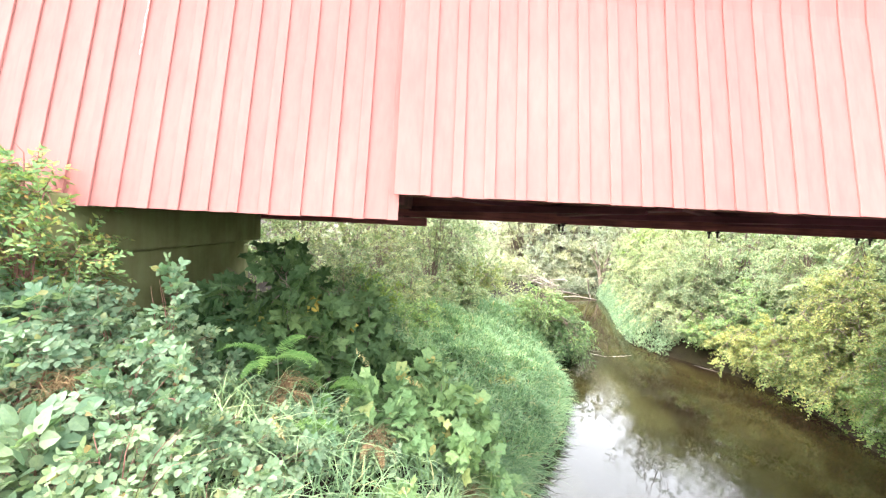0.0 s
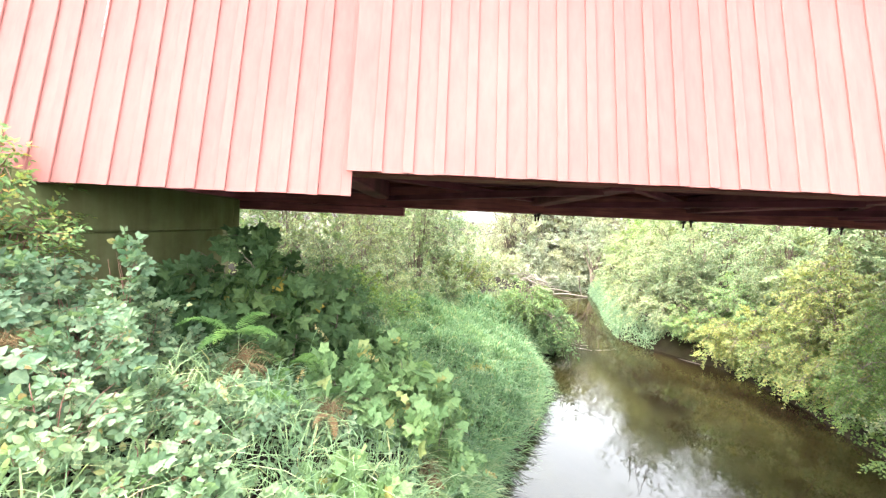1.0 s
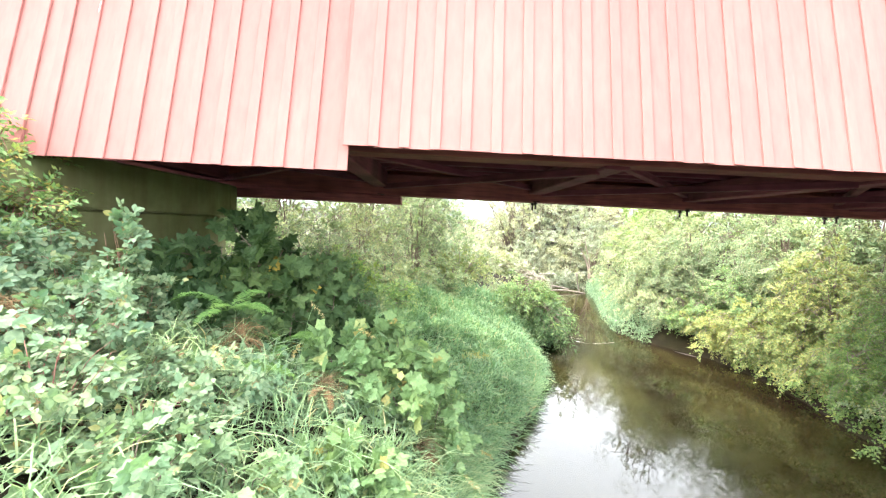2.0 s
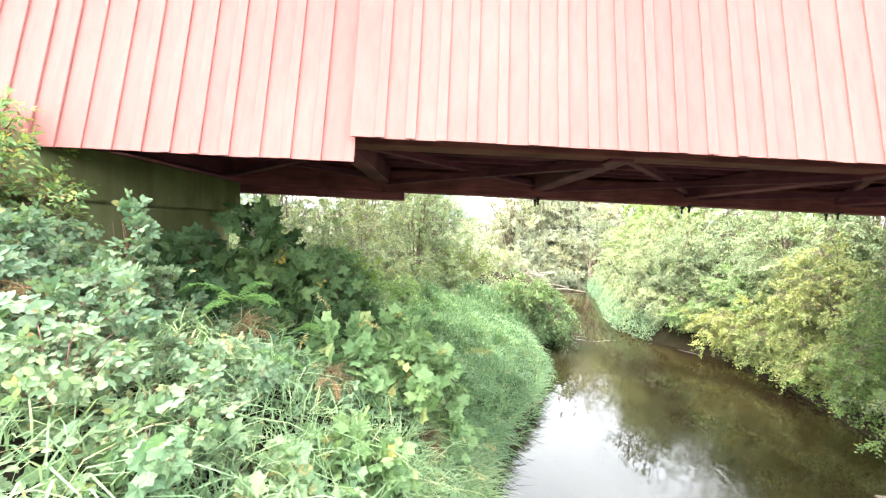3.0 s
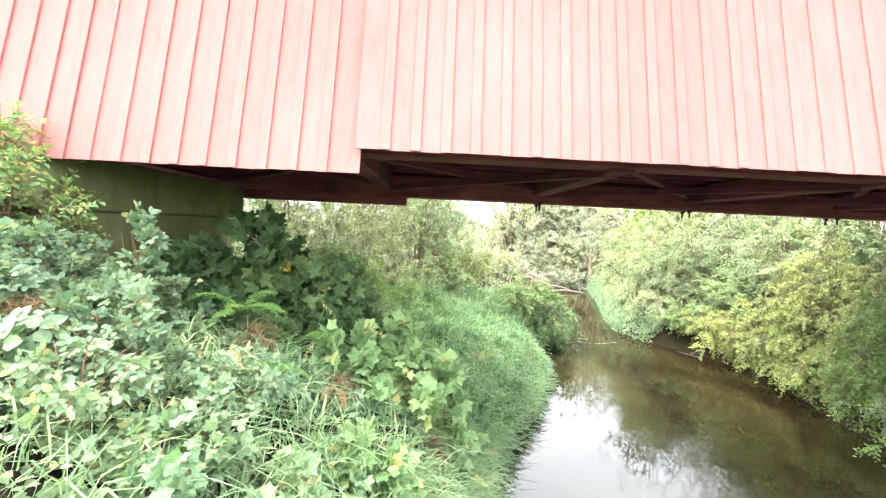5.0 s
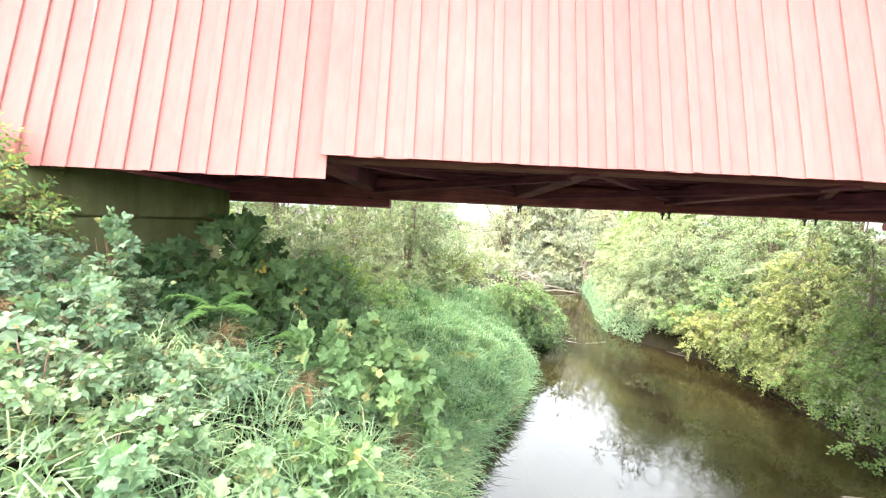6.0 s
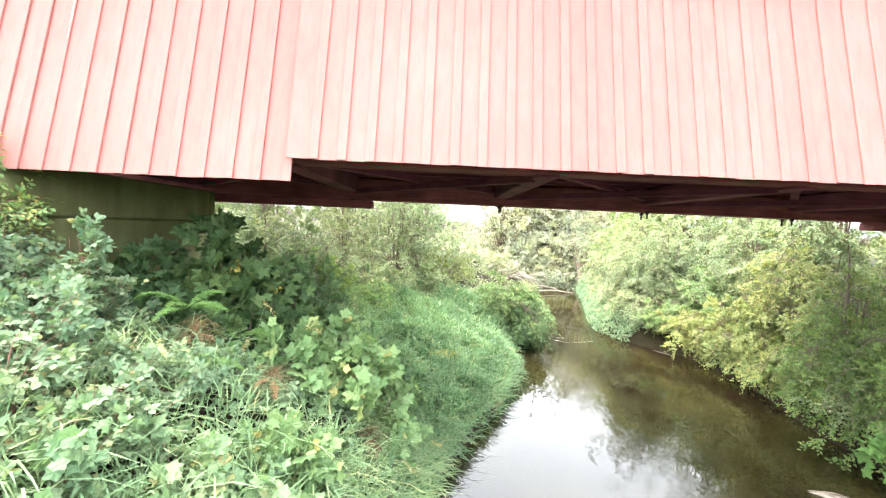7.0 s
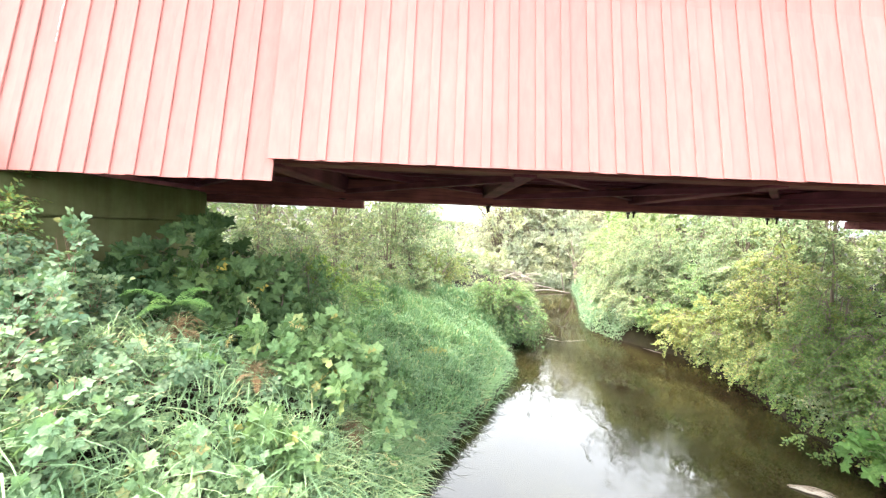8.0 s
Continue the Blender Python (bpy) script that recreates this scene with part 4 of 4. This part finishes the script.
# two bushes of the darkest leaf fill a shaded hollow by colour
for x, y, h, s, n, mat in ((-1.5, 5.0, 2.3, 1.1, 8000, WILLOW), (-0.3, 5.9, 1.5, 0.9, 7000, WILLOW), (0.2, 7.4, 4.6, 1.3, 14000, OLIVE), (0.7, 8.8, 4.8, 0.9, 11000, OLIVE), (-2.8, 6.4, 4.8, 1.6, 11000, OLIVE), (-1.2, 7.2, 4.6, 1.2, 11000, WILLOW), (1.5, 9.0, 1.6, 1.1, 9000, YELLOWG), (-4.4, 6.0, 4.5, 1.6, 8000, DARKW), (-1.0, 9.6, 5.4, 1.8, 13000, OLIVE), (-0.3, 4.5, 0.8, 0.7, 5000, DARKW), (3.0, 10.4, 0.6, 1.0, 6000, WILLOW), (2.0, 12.5, 2.6, 1.4, 9000, WILLOW), (-0.75, 3.5, 1.0, 0.55, 4500, DEEPW), (-1.3, 4.2, 1.3, 0.6, 4500, DEEPW), (-0.9, 4.6, 1.3, 0.5, 4000, BRIGHT), (0.9, 6.9, 1.2, 0.8, 6000, OLIVE), (-2.2, 4.9, 1.6, 0.7, 6000, OLIVE)):
    bush("willow_shrub", "leafy green willow shrub on the creek bank", "shrub", x, y, h, s, 16, int(n * 1.25), LANCE if mat is DARKW else SMALL, 0.08 if mat is DARKW else 0.054, mat, rng, "willows", thick=0.012, start=0.15, face=(0.1, -0.5, 0.8))

# ---- right bank ----
# shrubs below the bridge get the darker green, its shadow in their colour
KINDS = {SHADEG: "deep green dense shrub hanging over the creek, darkened for the bridge's shade", DARKW: "dark green dense shrub hanging over the creek", YELLOWG: "yellow-green dense shrub hanging over the creek", WILLOW: "pale green willow shrub beside the creek", BRIGHT: "bright yellow-green alder on the creek bank", OLIVE: "olive green leafy shrub on the far bank"}
for x, y, h, s, n, mat in ((9.0, -0.6, 2.7, 1.0, 8000, SHADEG), (9.0, 0.7, 2.5, 1.0, 10000, SHADEG), (8.5, 1.9, 2.5, 0.95, 14000, SHADEG), (8.55, 3.0, 2.3, 0.85, 11000, SHADEG), (8.8, 4.3, 2.4, 0.85, 13000, YELLOWG), (9.4, 5.0, 3.0, 0.8, 11000, YELLOWG), (8.75, 5.2, 2.1, 0.75, 11000, YELLOWG), (8.55, 6.25, 1.9, 0.75, 11000, YELLOWG), (9.3, 7.3, 2.5, 0.8, 10000, DARKW), (8.45, 7.35, 1.3, 0.5, 5000, DARKW), (8.1, 7.85, 1.0, 0.5, 5000, DARKW), (7.75, 8.45, 1.0, 0.5, 5000, WILLOW), (8.75, 8.6, 2.5, 1.0, 15000, WILLOW), (8.3, 9.7, 2.2, 0.95, 14000, WILLOW), (9.2, 10.4, 3.3, 1.2, 15000, WILLOW), (9.5, 12.0, 3.6, 1.3, 13000, WILLOW), (10.6, 3.0, 1.9, 1.0, 7000, SHADEG), (10.1, 5.5, 3.4, 0.9, 14000, OLIVE), (9.7, 6.7, 3.3, 0.85, 12000, WILLOW), (11.6, 6.4, 4.8, 1.3, 13000, OLIVE), (9.0, 3.6, 2.6, 0.6, 8000, YELLOWG), (10.7, 5.6, 4.2, 1.4, 15000, OLIVE), (10.6, 7.9, 4.2, 1.4, 15000, WILLOW), (13.4, 6.4, 6.0, 1.9, 11000, DARKW), (13.2, 8.8, 7.0, 2.0, 13000, OLIVE), (9.6, 14.4, 3.0, 1.3, 9000, WILLOW), (11.0, 0.6, 1.8, 1.2, 5000, SHADEG), (9.9, 13.0, 4.6, 1.1, 12000, BRIGHT), (11.8, 10.8, 6.2, 1.8, 15000, OLIVE), (12.6, 12.6, 8.4, 2.2, 12000, WILLOW), (13.6, 10.8, 9.0, 2.2, 12000, OLIVE), (11.2, 14.2, 8.6, 1.8, 10000, WILLOW)):
    bush("creekside_shrub", KINDS[mat], "shrub", x, y, h, s, 22, int(n * (1.35 if x < 10 else 0.6)), LANCE if mat is WILLOW else SMALL, (1 if x < 10 else 1.4) * (0.082 if mat is WILLOW else 0.047 if mat is SHADEG else 0.055), mat, rng, "creekside shrubs", face=(-0.45, -0.5, 0.8), droop=0.7, thick=0.014, lean=(-0.25 if y < 5 else -0.42, -0.05), start=0.14 if y < 8 else 0.1, skirt=0.7 if x < 9.5 else 0.5, twig=0.24, fine=x < 9.5)
for i, y in enumerate([*np.arange(1.9, 7.6, 0.8), *np.arange(8.1, 16.5, 0.8)]):
    bush("overhanging_shrub", "low leafy shrub trailing into the creek", "shrub", float(bank_right(y)) + ((0.2, 0.35, 0.25, 0.4)[i % 4] if y < 8 else 0.75), float(y), (1.0, 0.8, 1.1, 0.9)[i % 4], 0.5, 14, 2600, SMALL, 0.054, (SHADEG, WILLOW, SHADEG, YELLOWG)[min(i, 3)] if y < 4.5 else YELLOWG if y < 8 else WILLOW, rng, "overhanging shrubs", lean=(-0.42, 0), droop=0.9, thick=0.006, face=(-0.5, -0.5, 0.7), start=0.15, skirt=0.5)
for i, y in enumerate(np.arange(8.6, 16, 0.9)):
    bush("overhanging_shrub", "low leafy shrub trailing into the creek", "shrub", float(bank_left(y)) - 0.2, float(y), (0.5, 0.36, 0.44)[i % 3], 0.5, 14, 1500, SMALL, 0.055, WILLOW, rng, "overhanging shrubs", lean=(0.2, 0), droop=0.8, thick=0.006, start=0.05, skirt=0.8)
edge_y = rng.uniform(8.2, 17, 12000)
edge = np.stack([bank_right(edge_y) + rng.uniform(-0.15, 0.45, 12000), edge_y], -1)
cover("trailing_leaves", "pale green grass and leaves along the far water's edge", edge, 0.4, LANCE, 0.09, PALEREED, rng, (-0.6, -0.5, 0.5))
edge_y = rng.uniform(7.8, 17, 6000)
edge = np.stack([bank_left(edge_y) - rng.uniform(-0.25, 0.3, 6000), edge_y], -1)
cover("trailing_leaves", "green leaves trailing along the water's edge", edge, 0.32, SMALL, 0.07, WILLOW, rng, (0.4, -0.6, 0.5))
# shade along this bank is put into the leaves' darker green
edge_y = rng.uniform(-1.5, 6.2, 9000)
edge = np.stack([bank_right(edge_y) + rng.uniform(-0.1, 0.75, 9000), edge_y], -1)
cover("trailing_leaves", "deep green leaves trailing over the bank, its shade in their colour", edge, 0.4, SMALL, 0.065, SHADEG, rng, (-0.6, -0.5, 0.5))
bush("maple_shrub", "bright green maple sapling with large leaves over the water", "shrub", 8.15, 1.15, 0.6, 0.22, 6, 50, LOBED, 0.16, FERN, rng, "maple shrubs", thick=0.01, lean=(-0.95, 0.05), row=5, twig=0.25)

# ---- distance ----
# trees in the pale leaf carry the distance haze in their colour
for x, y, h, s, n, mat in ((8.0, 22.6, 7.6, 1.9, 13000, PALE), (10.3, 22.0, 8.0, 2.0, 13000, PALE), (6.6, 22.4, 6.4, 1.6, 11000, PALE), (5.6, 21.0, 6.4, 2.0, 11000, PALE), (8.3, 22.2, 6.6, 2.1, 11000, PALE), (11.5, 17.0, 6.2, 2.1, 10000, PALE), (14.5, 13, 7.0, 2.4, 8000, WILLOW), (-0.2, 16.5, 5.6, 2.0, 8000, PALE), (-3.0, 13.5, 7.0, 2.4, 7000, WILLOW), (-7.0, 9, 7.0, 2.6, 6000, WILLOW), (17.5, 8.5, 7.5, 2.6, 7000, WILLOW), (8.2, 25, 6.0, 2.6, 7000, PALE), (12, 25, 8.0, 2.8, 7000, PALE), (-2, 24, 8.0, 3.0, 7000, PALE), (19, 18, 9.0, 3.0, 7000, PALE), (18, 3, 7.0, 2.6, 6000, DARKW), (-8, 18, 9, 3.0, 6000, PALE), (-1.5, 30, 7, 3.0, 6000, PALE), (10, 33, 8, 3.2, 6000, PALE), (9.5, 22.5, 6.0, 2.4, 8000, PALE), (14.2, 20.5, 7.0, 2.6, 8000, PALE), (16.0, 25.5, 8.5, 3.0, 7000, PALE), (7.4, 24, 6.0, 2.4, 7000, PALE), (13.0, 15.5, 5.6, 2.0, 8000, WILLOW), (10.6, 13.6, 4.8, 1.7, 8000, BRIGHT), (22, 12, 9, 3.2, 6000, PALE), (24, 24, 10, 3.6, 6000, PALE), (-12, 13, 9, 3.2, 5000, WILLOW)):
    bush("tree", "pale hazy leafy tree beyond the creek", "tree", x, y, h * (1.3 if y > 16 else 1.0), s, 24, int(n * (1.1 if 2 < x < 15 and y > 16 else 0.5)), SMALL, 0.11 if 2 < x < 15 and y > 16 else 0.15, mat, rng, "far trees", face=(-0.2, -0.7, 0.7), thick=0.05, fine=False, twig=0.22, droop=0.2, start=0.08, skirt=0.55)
far_xy = patch(9000, -8, 24, 16.5, 36, rng)
far_xy = far_xy[np.minimum(np.abs(far_xy[:, 0] - bank_left(far_xy[:, 1])), np.abs(far_xy[:, 0] - bank_right(far_xy[:, 1]))) > 0.2]
# distant ridge; there is no mist here beyond its pale colour
hx = np.linspace(-160, 190, 71)
ridge = 13 + 4 * np.sin(hx / 23.0) + 2.2 * np.sin(hx / 7.3 + 1) + 1.0 * np.sin(hx / 2.9)
v = np.concatenate([np.stack([hx, 150 - 0.002 * hx ** 2, z], -1) for z in (0 * hx - 2, ridge * 0.55, ridge)] + [np.stack([hx, 172 - 0.002 * hx ** 2, 0 * hx - 2], -1)])
ids = np.arange(71 * 4).reshape(4, 71)
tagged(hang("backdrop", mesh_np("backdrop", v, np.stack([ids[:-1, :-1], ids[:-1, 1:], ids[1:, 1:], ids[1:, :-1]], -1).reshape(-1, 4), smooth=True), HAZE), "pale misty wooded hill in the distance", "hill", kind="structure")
cover("undergrowth", "leafy undergrowth below the far trees, haze in its pale leaf colour", far_xy[(far_xy[:, 0] < bank_left(far_xy[:, 1])) | (far_xy[:, 0] > bank_right(far_xy[:, 1]))], 1.3, SMALL, 0.26, PALE, rng, (-0.2, -0.7, 0.7))
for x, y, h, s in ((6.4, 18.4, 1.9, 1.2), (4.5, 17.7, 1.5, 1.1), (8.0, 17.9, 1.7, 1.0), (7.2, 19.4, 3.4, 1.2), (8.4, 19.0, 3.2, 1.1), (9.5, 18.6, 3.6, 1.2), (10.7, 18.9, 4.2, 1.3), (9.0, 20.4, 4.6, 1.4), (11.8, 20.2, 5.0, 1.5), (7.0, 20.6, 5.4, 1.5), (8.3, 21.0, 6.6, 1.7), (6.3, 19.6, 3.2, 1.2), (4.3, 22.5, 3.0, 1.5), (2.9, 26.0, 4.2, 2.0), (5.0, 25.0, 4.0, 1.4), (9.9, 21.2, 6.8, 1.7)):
    bush("far_shrub", "wispy shrub behind the log jam, haze in its pale leaf colour", "shrub", x, y, h, s, 22, 5500, SMALL, 0.1, PALE, rng, "far shrubs", fine=False, thick=0.012, face=(-0.2, -0.7, 0.7), start=0.1)
bush("dead_tree", "bare grey dead tree with tangled branches", "tree", 9.0, 17.2, 3.2, 0.9, 10, 40, SMALL, 0.08, PALE, rng, thick=0.06, stem_mat=BARK, twig=0.35, droop=0.15)
bush("bare_shrub", "bare grey stems rising among the leaves", "shrub", 9.6, 7.6, 2.6, 0.4, 9, 40, SMALL, 0.06, WILLOW, rng, thick=0.02, droop=0.05)

# ---- drift logs, foam and shore ----
lrng = np.random.default_rng(8)


def log(x, y, z, length, r, turn, tilt, lab):
    t = np.linspace(-0.5, 0.5, 9)
    p = np.stack([length * t, 0.06 * length * np.sin(5 * t + x), 0.03 * length * np.cos(4 * t)], -1)[None]
    v, q = tube_arrays(p, (r * (1.0 - 0.5 * (t + 0.5)) * (1 + 0.1 * np.sin(17 * t)))[None], 8)
    n = len(v)
    v = np.concatenate([v, [p[0, 0], p[0, -1]]])
    tr = [(n, (i + 1) % 8, i) for i in range(8)] + [(n + 1, n - 8 + i, n - 8 + (i + 1) % 8) for i in range(8)]
    ob = hang("drift_log", mesh_np("drift_log", v, q, np.array(tr), smooth=True), LOG, None, (x, y, z))
    ob.rotation_euler = (0, tilt, turn)
    return tagged(ob, lab, "log", "log jam")


log(6.9, 15.6, 0.28, 2.6, 0.055, 0.08, 0.0, "bleached log lying across the creek")
log(6.6, 16.3, 0.42, 1.9, 0.05, -0.15, 0.05, "bleached driftwood log in a log jam")
log(7.9, 15.9, 0.55, 1.4, 0.04, 0.3, 1.3, "thin upright branch in the creek")
for i in range(60):
    u = i / 59
    log(6.5 - 1.3 * u + lrng.normal(0, 0.35), 16.4 + 0.7 * u + lrng.normal(0, 0.3), 0.38 + 0.75 * u + lrng.normal(0, 0.06), lrng.uniform(0.3, 1.1), lrng.uniform(0.012, 0.035), lrng.normal(0, 0.8), lrng.normal(0, 0.35), "bleached driftwood log in a log jam")
for pts, wide in ((((4.55, 9.0), (4.78, 8.5), (5.05, 8.12), (5.35, 7.95)), 0.028), (((5.45, 7.97), (5.75, 8.02), (6.2, 8.18)), 0.012), (((4.85, 8.62), (5.1, 8.40), (5.4, 8.36)), 0.010)):
    pts = np.array(pts)
    u = np.linspace(0, 1, 24)
    k = np.linspace(0, 1, len(pts))
    mid = np.stack([np.interp(u, k, pts[:, 0]), np.interp(u, k, pts[:, 1])], -1) + 0.012 * np.stack([np.sin(19 * u), np.cos(23 * u)], -1)
    z = np.interp(mid[:, 1], [8.0, 15.0], [0, 0.24]) + 0.004
    half = wide * np.sin(np.pi * np.clip(u, 0.02, 0.98)) ** 0.6 * np.clip(0.35 + 0.8 * np.sin(27 * u + 300 * wide) * np.sin(11 * u + 1), 0.06, 1)
    edge = [np.stack([mid[:, 0], mid[:, 1] + sd * half, z + rise_by], -1) for sd, rise_by in ((-1, 0), (-0.4, 0.004), (0.4, 0.004), (1, 0))]
    ids = np.arange(96).reshape(4, 24)
    f = hang("foam_streak", mesh_np("foam_streak", np.concatenate(edge), np.stack([ids[:-1, :-1], ids[:-1, 1:], ids[1:, 1:], ids[1:, :-1]], -1).reshape(-1, 4), smooth=True), FOAM)
    tagged(f, "thin white foam streak on the riffle", "foam", "foam on the riffle")
t = np.linspace(0, 2 * math.pi, 40, endpoint=False)
rim = np.stack([7.8 + 0.32 * np.cos(t) * (1 + 0.15 * np.sin(3 * t)), 7.3 + 0.09 * np.sin(t) * (1 + 0.2 * np.cos(5 * t)) - 0.42 * np.cos(t), 0 * t - 0.045], -1)
mid = rim.mean(0)
v = np.concatenate([rim, mid + (rim - mid) * (0.6, 0.6, 1) + (0, 0, 0.05), [mid + (0, 0, 0.06)]])
qd = np.array([(k, (k + 1) % 40, 40 + (k + 1) % 40, 40 + k) for k in range(40)])
tr = np.array([(40 + k, 40 + (k + 1) % 40, 80) for k in range(40)])
tagged(hang("sand_bar", mesh_np("sand_bar", v, qd, tr, smooth=True), SAND), "small wet brown sand bar at the creek edge", "sand", kind="structure")

# a pale splintered snag awash near the bank, and dry twigs at the water's edge
snag = thing("driftwood_snag", "pale splintered driftwood awash in the creek", "driftwood", (6.55, 1.28, 0.0))
for i in range(11):
    t = np.linspace(0, 1, 7)
    ln, off = lrng.uniform(0.18, 0.46), lrng.uniform(-0.09, 0.09)
    p = np.stack([6.36 + 0.1 * lrng.random() + ln * t, 1.40 - 0.5 * (ln * t) + off * (0.3 + t) + 0.01 * np.sin(9 * t + i), 0.008 + 0.022 * np.sin(np.pi * t) * lrng.uniform(0.3, 1)], -1)[None]
    v, q = tube_arrays(p, (lrng.uniform(0.007, 0.018) * np.sin(np.pi * (0.08 + 0.88 * t)))[None], 6)
    hang("splinter", mesh_np("splinter", v, q, smooth=True), LOG if i % 3 else BARK, snag)
for x, y in ((7.85, 1.62), (8.0, 1.45)):
    tangle = thing("twig_tangle", "thin pale dry twigs tangled at the water's edge", "twigs", (x, y, 0.02), "dry twigs")
    t = np.linspace(0, 1, 6)
    ang, ln = lrng.uniform(0, 6.28, 16), lrng.uniform(0.08, 0.22, 16)
    p = np.stack([x + np.cos(ang)[:, None] * ln[:, None] * t, y + np.sin(ang)[:, None] * ln[:, None] * t, 0.03 + ln[:, None] * (0.8 * t - 0.75 * t ** 2)], -1)
    p += np.cumsum(lrng.normal(0, 0.008, p.shape), 1)
    v, q = tube_arrays(p, np.full((16, 6), 0.003) * np.linspace(1, 0.4, 6), 4)
    hang("twig", mesh_np("twig", v, q, smooth=True), LOG, tangle)
